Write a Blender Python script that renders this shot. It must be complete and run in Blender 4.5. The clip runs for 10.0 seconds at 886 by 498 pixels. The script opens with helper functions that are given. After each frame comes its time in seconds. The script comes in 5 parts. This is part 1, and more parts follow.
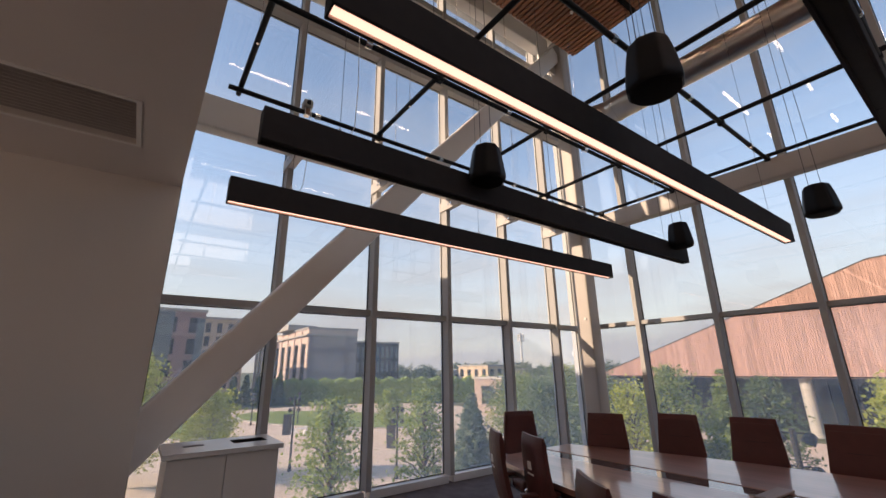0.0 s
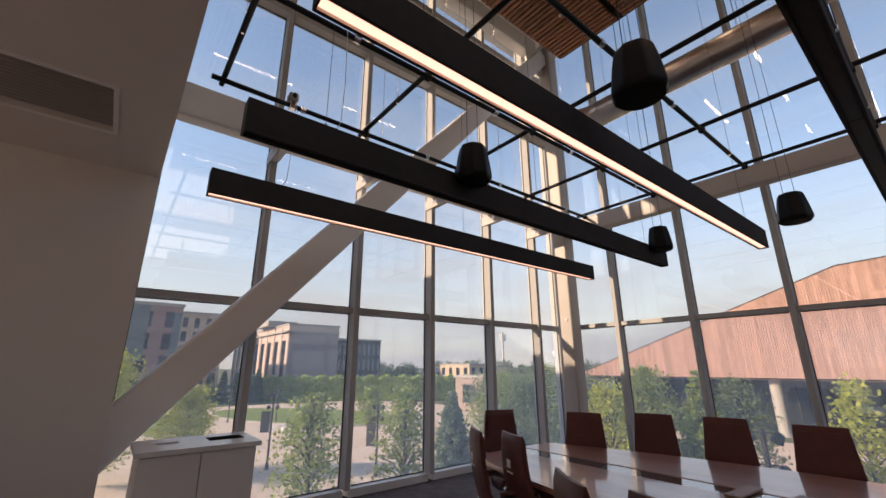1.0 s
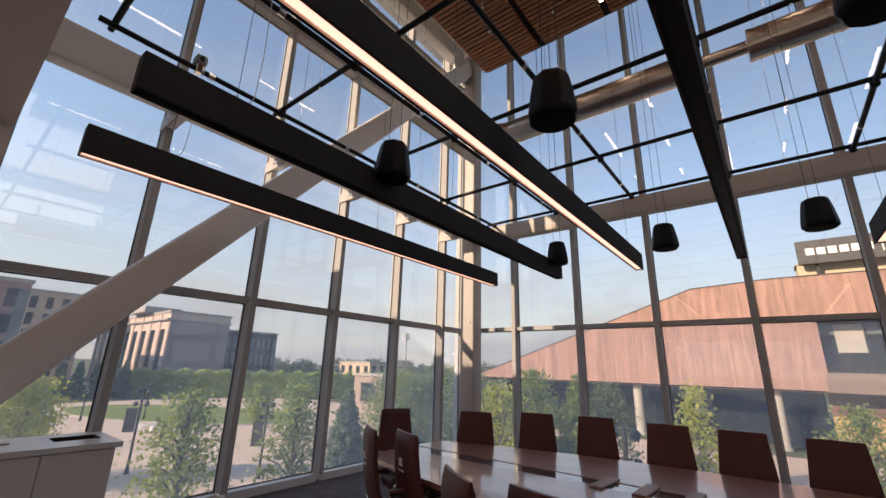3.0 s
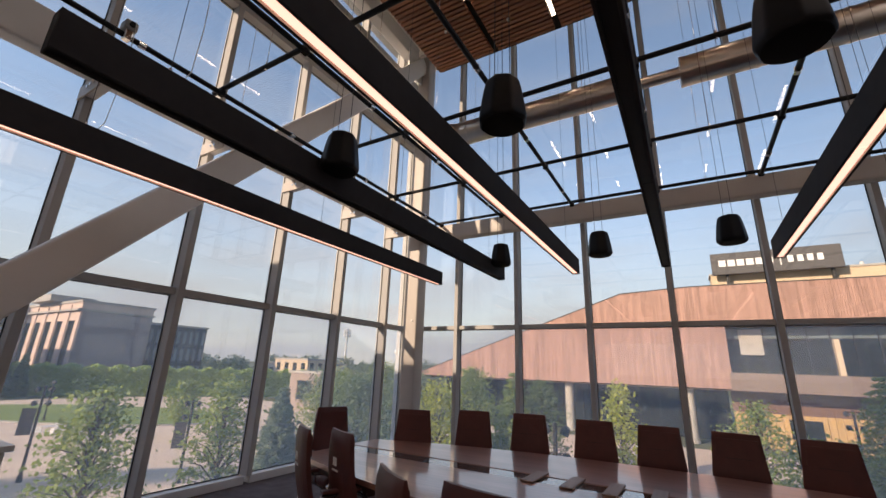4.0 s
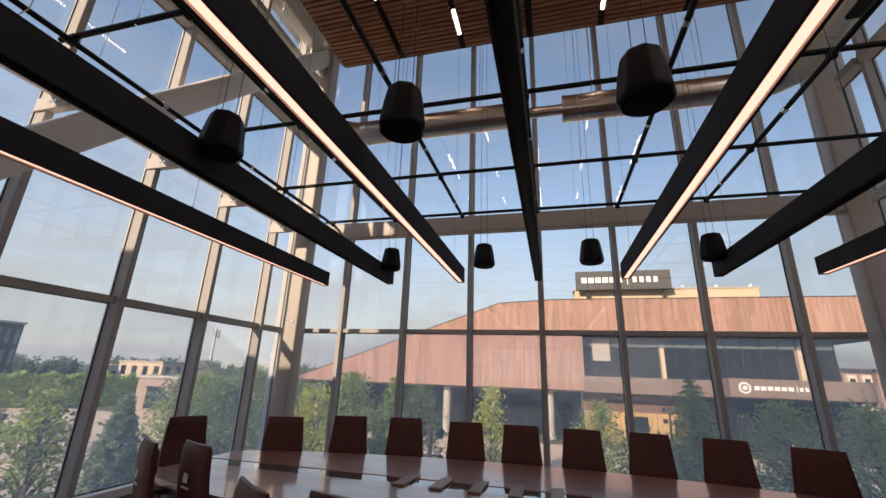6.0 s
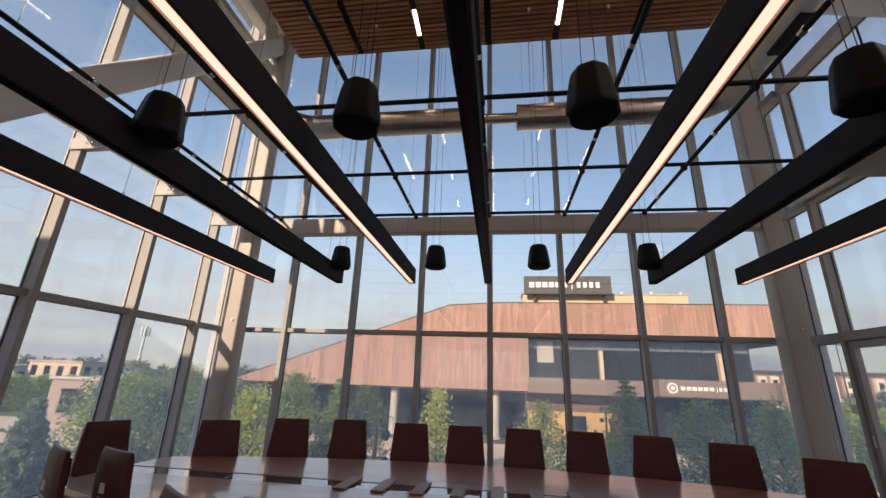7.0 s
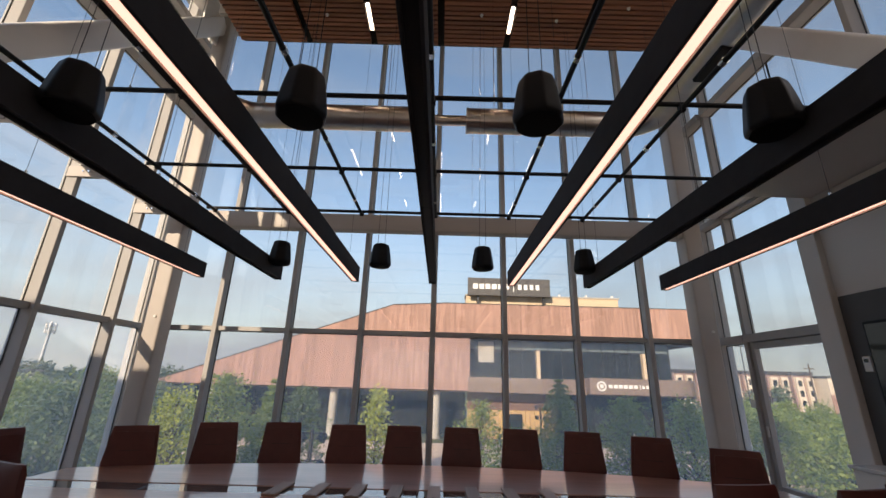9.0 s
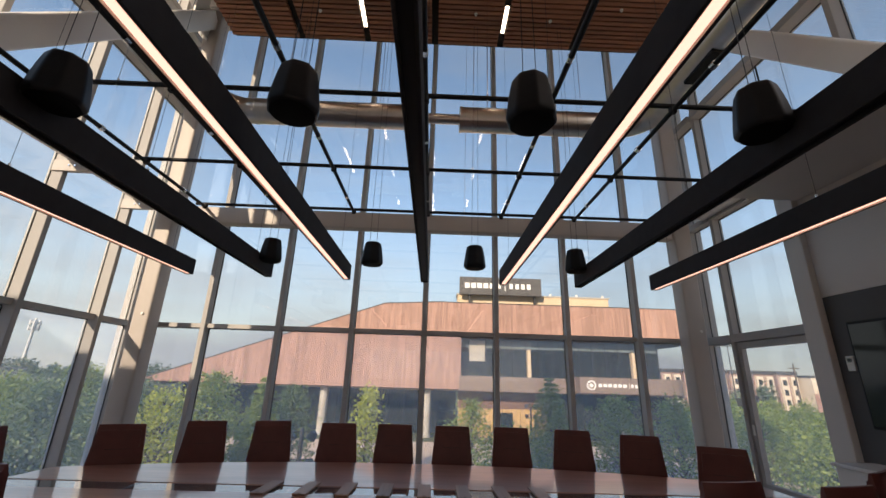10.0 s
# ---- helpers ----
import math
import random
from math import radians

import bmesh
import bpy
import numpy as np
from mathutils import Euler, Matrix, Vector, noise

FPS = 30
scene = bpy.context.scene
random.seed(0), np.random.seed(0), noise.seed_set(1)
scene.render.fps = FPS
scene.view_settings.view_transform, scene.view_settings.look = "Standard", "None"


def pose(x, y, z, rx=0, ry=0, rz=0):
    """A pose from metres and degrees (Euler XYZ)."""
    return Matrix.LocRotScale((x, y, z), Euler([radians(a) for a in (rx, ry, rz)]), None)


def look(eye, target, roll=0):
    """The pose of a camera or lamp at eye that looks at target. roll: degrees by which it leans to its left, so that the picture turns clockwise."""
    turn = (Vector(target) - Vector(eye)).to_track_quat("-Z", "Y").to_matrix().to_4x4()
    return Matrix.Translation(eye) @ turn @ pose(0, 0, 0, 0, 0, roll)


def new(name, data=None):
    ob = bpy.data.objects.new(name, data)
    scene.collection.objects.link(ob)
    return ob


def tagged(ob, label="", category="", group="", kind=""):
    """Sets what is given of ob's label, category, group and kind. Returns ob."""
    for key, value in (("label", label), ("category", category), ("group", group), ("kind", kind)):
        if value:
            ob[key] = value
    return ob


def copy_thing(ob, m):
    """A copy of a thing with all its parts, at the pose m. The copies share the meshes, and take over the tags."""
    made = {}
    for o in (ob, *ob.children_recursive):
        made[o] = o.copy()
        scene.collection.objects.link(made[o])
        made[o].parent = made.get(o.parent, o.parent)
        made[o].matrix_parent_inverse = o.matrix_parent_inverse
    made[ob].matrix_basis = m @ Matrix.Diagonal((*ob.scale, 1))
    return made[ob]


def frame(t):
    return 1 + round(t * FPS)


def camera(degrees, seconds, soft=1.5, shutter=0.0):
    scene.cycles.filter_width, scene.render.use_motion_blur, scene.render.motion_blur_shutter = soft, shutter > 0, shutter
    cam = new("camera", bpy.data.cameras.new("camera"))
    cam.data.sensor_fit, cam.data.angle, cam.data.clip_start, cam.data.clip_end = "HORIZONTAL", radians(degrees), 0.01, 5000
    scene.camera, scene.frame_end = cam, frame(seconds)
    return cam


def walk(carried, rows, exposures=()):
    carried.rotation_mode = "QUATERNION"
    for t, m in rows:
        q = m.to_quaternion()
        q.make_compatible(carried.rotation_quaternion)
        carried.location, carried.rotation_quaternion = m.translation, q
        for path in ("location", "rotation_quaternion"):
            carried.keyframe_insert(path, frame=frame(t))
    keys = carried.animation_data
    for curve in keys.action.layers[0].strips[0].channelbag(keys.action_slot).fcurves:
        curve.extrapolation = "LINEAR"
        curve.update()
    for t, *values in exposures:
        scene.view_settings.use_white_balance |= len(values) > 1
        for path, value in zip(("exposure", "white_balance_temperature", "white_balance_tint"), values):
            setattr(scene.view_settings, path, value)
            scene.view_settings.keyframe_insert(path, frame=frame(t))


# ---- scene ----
cam = camera(95.0, 10.0)
PATH = [
    (0.0, -0.011, -0.008, 1.499, 54.05, 16.40, 0.72),
    (0.5, -0.014, -0.007, 1.497, 53.30, 16.31, 0.45),
    (1.0, -0.015, -0.008, 1.500, 51.57, 16.16, 0.14),
    (1.5, -0.013, -0.010, 1.500, 48.99, 16.11, -0.27),
    (2.0, -0.014, -0.015, 1.502, 45.67, 16.09, -0.77),
    (2.5, -0.012, -0.014, 1.500, 42.05, 16.15, -1.21),
    (4.0, -0.015, 0.000, 1.498, 30.23, 16.17, -1.97),
    (4.5, -0.012, 0.002, 1.503, 26.27, 16.22, -2.02),
    (5.0, -0.012, 0.002, 1.502, 22.32, 16.48, -2.01),
    (5.5, -0.005, -0.002, 1.502, 18.39, 16.84, -1.96),
    (6.0, 0.003, -0.003, 1.501, 14.44, 17.23, -1.93),
    (7.5, 0.017, 0.001, 1.500, 4.72, 17.71, -1.88),
    (8.0, 0.018, 0.002, 1.499, 2.55, 17.80, -1.74),
    (8.5, 0.019, 0.009, 1.501, 0.85, 17.83, -1.62),
    (9.0, 0.022, 0.014, 1.499, -0.37, 17.85, -1.56),
    (9.5, 0.022, 0.020, 1.499, -1.11, 17.79, -1.58),
    (10.0, 0.020, 0.019, 1.496, -1.58, 17.73, -1.66),
]
walk(cam, [(t, pose(x, y, z, 90 + p, r, w)) for t, x, y, z, w, p, r in PATH],
     [(0.0, 1.54, 8000, 22), (3.0, 1.48, 7900, 21), (5.0, 1.38, 7800, 20), (8.0, 1.39, 7600, 17), (10.0, 1.44, 7500, 15)])

# ---- light ----
SUN_DIR = Vector((0.40, 0.84, -0.38)).normalized()
world = bpy.data.worlds.new("world")
scene.world = world
world.use_nodes = True
wn = world.node_tree.nodes
sky = wn.new("ShaderNodeTexSky")
sky.sky_type = "NISHITA"
sky.sun_disc = False
sky.sun_elevation = math.asin(-SUN_DIR.z)
sky.sun_rotation = math.atan2(-SUN_DIR.x, -SUN_DIR.y)
sky.air_density, sky.dust_density, sky.ozone_density = 1.0, 0.25, 2.2
wn["Background"].inputs["Strength"].default_value = 0.115
wl = world.node_tree.links.new
tc = wn.new("ShaderNodeTexCoord")
sep = wn.new("ShaderNodeSeparateXYZ")
wl(tc.outputs["Generated"], sep.inputs[0])
# pale summer haze that thins with height
hz = wn.new("ShaderNodeMapRange")
hz.interpolation_type = "SMOOTHSTEP"
hz.inputs["From Min"].default_value, hz.inputs["From Max"].default_value = 0.0, 0.5
hz.inputs["To Min"].default_value, hz.inputs["To Max"].default_value = 0.88, 0.0
wl(sep.outputs["Z"], hz.inputs["Value"])
# thin high cloud, stretched along the horizon
cm = wn.new("ShaderNodeMapping")
cm.inputs["Scale"].default_value = (1.6, 1.6, 7.0)
wl(tc.outputs["Generated"], cm.inputs["Vector"])
cn = wn.new("ShaderNodeTexNoise")
cn.inputs["Scale"].default_value, cn.inputs["Detail"].default_value, cn.inputs["Roughness"].default_value = 1.7, 6, 0.58
wl(cm.outputs[0], cn.inputs["Vector"])
cr = wn.new("ShaderNodeMapRange")
cr.inputs["From Min"].default_value, cr.inputs["From Max"].default_value = 0.42, 0.8
cr.inputs["To Min"].default_value, cr.inputs["To Max"].default_value = 0.0, 0.34
wl(cn.outputs["Fac"], cr.inputs["Value"])
ad = wn.new("ShaderNodeMath")
ad.use_clamp = True
wl(hz.outputs[0], ad.inputs[0])
wl(cr.outputs[0], ad.inputs[1])
sm = wn.new("ShaderNodeMix")
sm.data_type = "RGBA"
sm.inputs["B"].default_value = (1.98, 2.14, 2.46, 1)
wl(ad.outputs[0], sm.inputs["Factor"])
wl(sky.outputs[0], sm.inputs["A"])
# the sky is clearer and deeper away from the sun, to the north-east
ne = wn.new("ShaderNodeMapRange")
ne.interpolation_type = "SMOOTHSTEP"
ne.inputs["From Min"].default_value, ne.inputs["From Max"].default_value = -0.3, 0.5
ne.inputs["To Min"].default_value, ne.inputs["To Max"].default_value = 1.04, 0.76
wl(sep.outputs["X"], ne.inputs["Value"])
dim = wn.new("ShaderNodeVectorMath")
dim.operation = "SCALE"
wl(sm.outputs["Result"], dim.inputs[0])
wl(ne.outputs[0], dim.inputs["Scale"])
wl(dim.outputs[0], wn["Background"].inputs["Color"])
sun = new("sun", bpy.data.lights.new("sun", "SUN"))
sun.data.energy, sun.data.angle, sun.data.color = 2.7, radians(0.6), (1.0, 0.85, 0.71)
sun.matrix_world = look((0, 0, 60), Vector((0, 0, 60)) + SUN_DIR)


# Added fill lamp behind the camera, lighting chairs and table
south = new("south_fill_light", bpy.data.lights.new("south_fill_light", "AREA"))
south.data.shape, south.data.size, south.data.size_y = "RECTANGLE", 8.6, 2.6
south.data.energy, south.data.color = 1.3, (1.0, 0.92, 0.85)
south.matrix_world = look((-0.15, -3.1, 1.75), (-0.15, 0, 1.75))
# Added fill lamp in the high east window, brightening brace and mullions
high = new("east_window_fill", bpy.data.lights.new("east_window_fill", "AREA"))
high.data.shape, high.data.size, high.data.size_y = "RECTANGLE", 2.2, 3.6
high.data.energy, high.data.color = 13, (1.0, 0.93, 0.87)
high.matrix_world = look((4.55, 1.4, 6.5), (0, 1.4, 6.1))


# ---- materials ----
def material(name, colour, rough=0.5, metal=0.0, vary=0.12, scale=6.0, bump=0.0, bump_scale=60.0, stretch=(1, 1, 1), emit=0.0, second=None, per_object=0.0, island=0.0, spec=0.5):
    m = bpy.data.materials.new(name)
    m.use_nodes = True
    nt = m.node_tree
    b = nt.nodes["Principled BSDF"]
    L = nt.links.new
    b.inputs["Roughness"].default_value, b.inputs["Metallic"].default_value = rough, metal
    b.inputs["Specular IOR Level"].default_value = spec
    mp = nt.nodes.new("ShaderNodeMapping")
    mp.inputs["Scale"].default_value = stretch
    geo = nt.nodes.new("ShaderNodeNewGeometry")
    L(geo.outputs["Position"], mp.inputs["Vector"])
    n1 = nt.nodes.new("ShaderNodeTexNoise")
    n1.inputs["Scale"].default_value, n1.inputs["Detail"].default_value = scale, 4
    n2 = nt.nodes.new("ShaderNodeTexNoise")
    n2.inputs["Scale"].default_value, n2.inputs["Detail"].default_value = scale * 0.13, 3
    L(mp.outputs[0], n1.inputs["Vector"])
    L(mp.outputs[0], n2.inputs["Vector"])
    add = nt.nodes.new("ShaderNodeMath")
    add.operation = "ADD"
    L(n1.outputs["Fac"], add.inputs[0])
    L(n2.outputs["Fac"], add.inputs[1])
    last = add
    for amount, src in ((per_object, "obj"), (island, "isl")):
        if amount:
            node = nt.nodes.new("ShaderNodeObjectInfo") if src == "obj" else geo
            out = node.outputs["Random"] if src == "obj" else node.outputs["Random Per Island"]
            mul = nt.nodes.new("ShaderNodeMath")
            mul.operation = "MULTIPLY_ADD"
            L(out, mul.inputs[0])
            mul.inputs[1].default_value = amount
            L(last.outputs[0], mul.inputs[2])
            sub = nt.nodes.new("ShaderNodeMath")
            sub.operation = "SUBTRACT"
            L(mul.outputs[0], sub.inputs[0])
            sub.inputs[1].default_value = amount * 0.5
            last = sub
    ramp = nt.nodes.new("ShaderNodeMapRange")
    ramp.inputs["From Min"].default_value, ramp.inputs["From Max"].default_value = 0.6, 1.4
    L(last.outputs[0], ramp.inputs["Value"])
    mix = nt.nodes.new("ShaderNodeMix")
    mix.data_type = "RGBA"
    second = second or tuple(min(1, c * (1 + vary)) for c in colour)
    first = tuple(c * (1 - vary) for c in colour)
    mix.inputs["A"].default_value, mix.inputs["B"].default_value = (*first, 1), (*second, 1)
    L(ramp.outputs[0], mix.inputs["Factor"])
    L(mix.outputs["Result"], b.inputs["Base Color"])
    if bump:
        n3 = nt.nodes.new("ShaderNodeTexNoise")
        n3.inputs["Scale"].default_value, n3.inputs["Detail"].default_value = bump_scale, 3
        L(mp.outputs[0], n3.inputs["Vector"])
        bm_ = nt.nodes.new("ShaderNodeBump")
        bm_.inputs["Strength"].default_value, bm_.inputs["Distance"].default_value = bump, 0.01
        L(n3.outputs["Fac"], bm_.inputs["Height"])
        L(bm_.outputs[0], b.inputs["Normal"])
    if emit:
        b.inputs["Emission Color"].default_value, b.inputs["Emission Strength"].default_value = (*colour, 1), emit
    return m


def glass_material(name, tint, haze=0.0):
    m = bpy.data.materials.new(name)
    m.use_nodes = True
    nt = m.node_tree
    nt.nodes.clear()
    out = nt.nodes.new("ShaderNodeOutputMaterial")
    tr = nt.nodes.new("ShaderNodeBsdfTransparent")
    tr.inputs["Color"].default_value = (*tint, 1)
    gl = nt.nodes.new("ShaderNodeBsdfGlossy")
    gl.inputs["Roughness"].default_value = 0.0
    lw = nt.nodes.new("ShaderNodeLayerWeight")
    lw.inputs["Blend"].default_value = 0.5
    pw = nt.nodes.new("ShaderNodeMath")
    pw.operation, pw.inputs[1].default_value = "POWER", 5.0
    nt.links.new(lw.outputs["Facing"], pw.inputs[0])
    fr = nt.nodes.new("ShaderNodeMapRange")
    fr.inputs["To Min"].default_value, fr.inputs["To Max"].default_value = 0.06, 0.8
    nt.links.new(pw.outputs[0], fr.inputs["Value"])
    mix = nt.nodes.new("ShaderNodeMixShader")
    L = nt.links.new
    L(fr.outputs[0], mix.inputs[0])
    L(tr.outputs[0], mix.inputs[1])
    L(gl.outputs[0], mix.inputs[2])
    film = nt.nodes.new("ShaderNodeBsdfTranslucent")
    film.inputs["Color"].default_value = (0.62, 0.80, 1.0, 1)
    veil = nt.nodes.new("ShaderNodeMixShader")
    veil.inputs[0].default_value = haze
    L(mix.outputs[0], veil.inputs[1])
    L(film.outputs[0], veil.inputs[2])
    L(veil.outputs[0], out.inputs["Surface"])
    return m


M_WALL = material("pale warm grey wall paint", (0.60, 0.57, 0.55), 0.6, vary=0.03, scale=2, bump=0.05, bump_scale=200)
M_STEEL = material("white painted steel", (0.78, 0.745, 0.72), 0.45, vary=0.05, scale=3, bump=0.03, bump_scale=90)
# Steel paint darkened to warm grey in place of the shade on it
M_COLUMN = material("painted steel darkened for shade", (0.50, 0.445, 0.41), 0.5, vary=0.06, scale=3, bump=0.03, bump_scale=90)
M_FRAME = material("silver anodised aluminium", (0.45, 0.432, 0.42), 0.7, vary=0.05, scale=4, stretch=(1, 1, 0.1), spec=0.2)
M_BLACK = material("black powder coat", (0.008, 0.008, 0.010), 0.55, vary=0.25, scale=8, bump=0.02, spec=0.25)
M_LAMP = material("charcoal felt lamp housing", (0.034, 0.0325, 0.036), 0.85, vary=0.2, scale=12, bump=0.1, bump_scale=300, spec=0.2)
M_GLOW = material("warm lamp diffuser", (1.0, 0.62, 0.525), 0.5, vary=0.0, emit=0.54)
# Cream that imitates the falloff of glow beside the diffuser
M_GLOW_RIM = material("cream for the lamp glow's edge", (0.66, 0.55, 0.48), 0.6, vary=0.05, scale=9)
M_GLOW_HOT = material("bright slot lamp", (1.0, 0.82, 0.66), 0.5, vary=0.0, emit=4.2)
M_WOODCEIL = material("oak ceiling slats", (0.29, 0.115, 0.06), 0.5, vary=0.3, scale=3, stretch=(0.6, 6, 6), bump=0.05, island=0.5)
# Black of the slat backing, also used as shade inside the waste slot
M_DARKGAP = material("black backing and slot shade", (0.01, 0.009, 0.008), 0.9, vary=0.2)
M_DUCT = material("galvanised duct steel", (0.62, 0.58, 0.54), 0.28, metal=1.0, vary=0.14, scale=5, bump=0.04, bump_scale=30)
M_TABLE = material("reddish walnut table veneer", (0.42, 0.20, 0.145), 0.1, vary=0.35, scale=5, stretch=(0.7, 9, 9), bump=0.0006, bump_scale=60, spec=0.9)
for key, value in (("Coat Weight", 1.0), ("Coat Roughness", 0.07), ("Roughness", 0.32)):
    M_TABLE.node_tree.nodes["Principled BSDF"].inputs[key].default_value = value
M_TABLE_EDGE = material("dark walnut edge", (0.07, 0.028, 0.02), 0.35, vary=0.3, scale=5, stretch=(0.7, 9, 9))
M_INSET = material("black glass inset", (0.42, 0.41, 0.41), 0.03, metal=0.8, vary=0.05, scale=3)
M_LEATHER = material("dark brown leather", (0.11, 0.026, 0.021), 0.42, vary=0.2, scale=14, bump=0.25, bump_scale=260)
M_SEAM = material("black seam piping", (0.012, 0.008, 0.007), 0.6, vary=0.2)
M_HATCH = material("worn tan wood", (0.30, 0.19, 0.14), 0.4, vary=0.25, scale=6, stretch=(9, 0.7, 9))
M_CHROME = material("polished chrome", (0.75, 0.75, 0.76), 0.12, metal=1.0, vary=0.03)
M_RUBBER = material("black plastic", (0.015, 0.015, 0.016), 0.5, vary=0.2)
M_PATCH = material("pale embroidery", (0.85, 0.82, 0.80), 0.8, vary=0.05, scale=60)
M_CARPET = material("mottled grey violet carpet", (0.12, 0.10, 0.105), 0.95, vary=0.55, scale=7, bump=0.6, bump_scale=500)
M_CAB = material("white laminate", (0.74, 0.715, 0.695), 0.4, vary=0.025, scale=2)
M_CABTOP = material("white quartz top", (0.74, 0.73, 0.72), 0.25, vary=0.04, scale=30)
M_DARKWALL = material("charcoal wall paint", (0.075, 0.074, 0.078), 0.6, vary=0.08, scale=3, bump=0.05, bump_scale=200)
M_SCREEN = material("screen glass", (0.008, 0.012, 0.010), 0.08, vary=0.1)
M_PLASTIC = material("white plastic", (0.7, 0.7, 0.68), 0.4, vary=0.03)
M_VENT = material("grey grille paint", (0.34, 0.32, 0.31), 0.6, vary=0.05)
M_GASKET = material("black gasket", (0.02, 0.02, 0.02), 0.6, vary=0.1)
M_GLASS = glass_material("clear tinted glass", (0.92, 0.95, 0.94), 0.012)
M_FILMED = glass_material("glass with clear switchable film", (0.92, 0.95, 0.945), 0.12)
M_GRILLE = material("black speaker grille", (0.008, 0.008, 0.009), 0.6, vary=0.3, scale=200, bump=0.5, bump_scale=400, spec=0.05)
M_SPK = material("black moulded speaker", (0.011, 0.011, 0.0125), 0.45, vary=0.2, scale=20, bump=0.02, bump_scale=150, spec=0.14)


# ---- mesh helpers ----
def mesh_of(name, bm, mat, smooth=False):
    me = bpy.data.meshes.new(name)
    bmesh.ops.recalc_face_normals(bm, faces=bm.faces[:])
    bm.to_mesh(me)
    bm.free()
    for m in mat if isinstance(mat, (list, tuple)) else [mat]:
        me.materials.append(m)
    if smooth:
        me.polygons.foreach_set("use_smooth", [True] * len(me.polygons))
        me.set_sharp_from_angle(angle=radians(38))
    return me


def part(name, bm, mat, parent=None, label="", smooth=False):
    ob = new(name, mesh_of(name, bm, mat, smooth))
    ob.parent = parent
    if label:
        ob["label"] = label
    return ob


def add_box(bm, x0, x1, y0, y1, z0, z1, bevel=0.0, m=None, segments=1):
    mat = Matrix.Translation(((x0 + x1) / 2, (y0 + y1) / 2, (z0 + z1) / 2)) @ Matrix.Diagonal((x1 - x0, y1 - y0, z1 - z0, 1))
    got = bmesh.ops.create_cube(bm, size=1, matrix=(m or Matrix()) @ mat)
    if bevel:
        edges = list({e for v in got["verts"] for e in v.link_edges})
        bmesh.ops.bevel(bm, geom=edges, offset=bevel, segments=segments, affect="EDGES", profile=0.5)
    return got


def box(x0, x1, y0, y1, z0, z1, bevel=0.0, m=None, segments=1):
    bm = bmesh.new()
    add_box(bm, x0, x1, y0, y1, z0, z1, bevel, m, segments)
    return bm


def add_tube(bm, a, b, r0, r1=None, n=12, caps=True):
    a, b = Vector(a), Vector(b)
    d = b - a
    m = Matrix.Translation((a + b) / 2) @ d.to_track_quat("Z", "Y").to_matrix().to_4x4()
    return bmesh.ops.create_cone(bm, cap_ends=caps, segments=n, radius1=r0, radius2=r0 if r1 is None else r1, depth=d.length, matrix=m)


def tube(a, b, r0, r1=None, n=12):
    bm = bmesh.new()
    add_tube(bm, a, b, r0, r1, n)
    return bm


def add_sweep(bm, pts, r, n=10):
    """A round bar through points."""
    pts = [Vector(p) for p in pts]
    rings = []
    side = None
    for i, p in enumerate(pts):
        d = (pts[min(i + 1, len(pts) - 1)] - pts[max(i - 1, 0)]).normalized()
        if side is None:
            side = d.orthogonal().normalized()
        side = (side - d * side.dot(d)).normalized()
        up = d.cross(side)
        rr = r(i / (len(pts) - 1)) if callable(r) else r
        rings.append([bm.verts.new(p + (side * math.cos(2 * math.pi * k / n) + up * math.sin(2 * math.pi * k / n)) * rr) for k in range(n)])
    for a, b in zip(rings, rings[1:]):
        for k in range(n):
            bm.faces.new((a[k], a[(k + 1) % n], b[(k + 1) % n], b[k]))
    bm.faces.new(rings[0])
    bm.faces.new(rings[-1])
    return bm


def add_lathe(bm, profile, n=24, m=None):
    m = m or Matrix()
    rings = []
    for r, z in profile:
        rings.append([bm.verts.new(m @ Vector((r * math.cos(2 * math.pi * k / n), r * math.sin(2 * math.pi * k / n), z))) for k in range(n)])
    for a, b in zip(rings, rings[1:]):
        for k in range(n):
            bm.faces.new((a[k], a[(k + 1) % n], b[(k + 1) % n], b[k]))
    bm.faces.new(rings[0])
    bm.faces.new(rings[-1])
    return bm


def prism(outline, z0, z1):
    bm = bmesh.new()
    low = [bm.verts.new((x, y, z0)) for x, y in outline]
    high = [bm.verts.new((x, y, z1)) for x, y in outline]
    bm.faces.new(low)
    bm.faces.new(high)
    n = len(outline)
    for i in range(n):
        bm.faces.new((low[i], low[(i + 1) % n], high[(i + 1) % n], high[i]))
    return bm


def thing(name, label, category, group="", at=(0, 0, 0), turn=0.0):
    ob = new(name)
    ob.matrix_basis = pose(*at, 0, 0, turn)
    return tagged(ob, label, category, group)


def structure(name, bm, mat, label, category, smooth=False):
    return tagged(part(name, bm, mat, None, "", smooth), label, category, "", "structure")


# ---- plan ----
XA, XC, YB = -5.12, 4.82, 7.07      # glass walls: west, east, north
Z_T = 2.225                          # low transom
Z_TOP = 8.75                         # head of the glass
MULL_B = [-3.79, -2.565, -1.345, -0.13, 1.09, 2.31, 3.52]
MULL_A = [1.20, 2.46, 3.72, 5.00, 6.25]
Y_BACK = -3.2
LOW_Z = 3.25                         # low ceiling behind the tall space
GROUND = -4.5

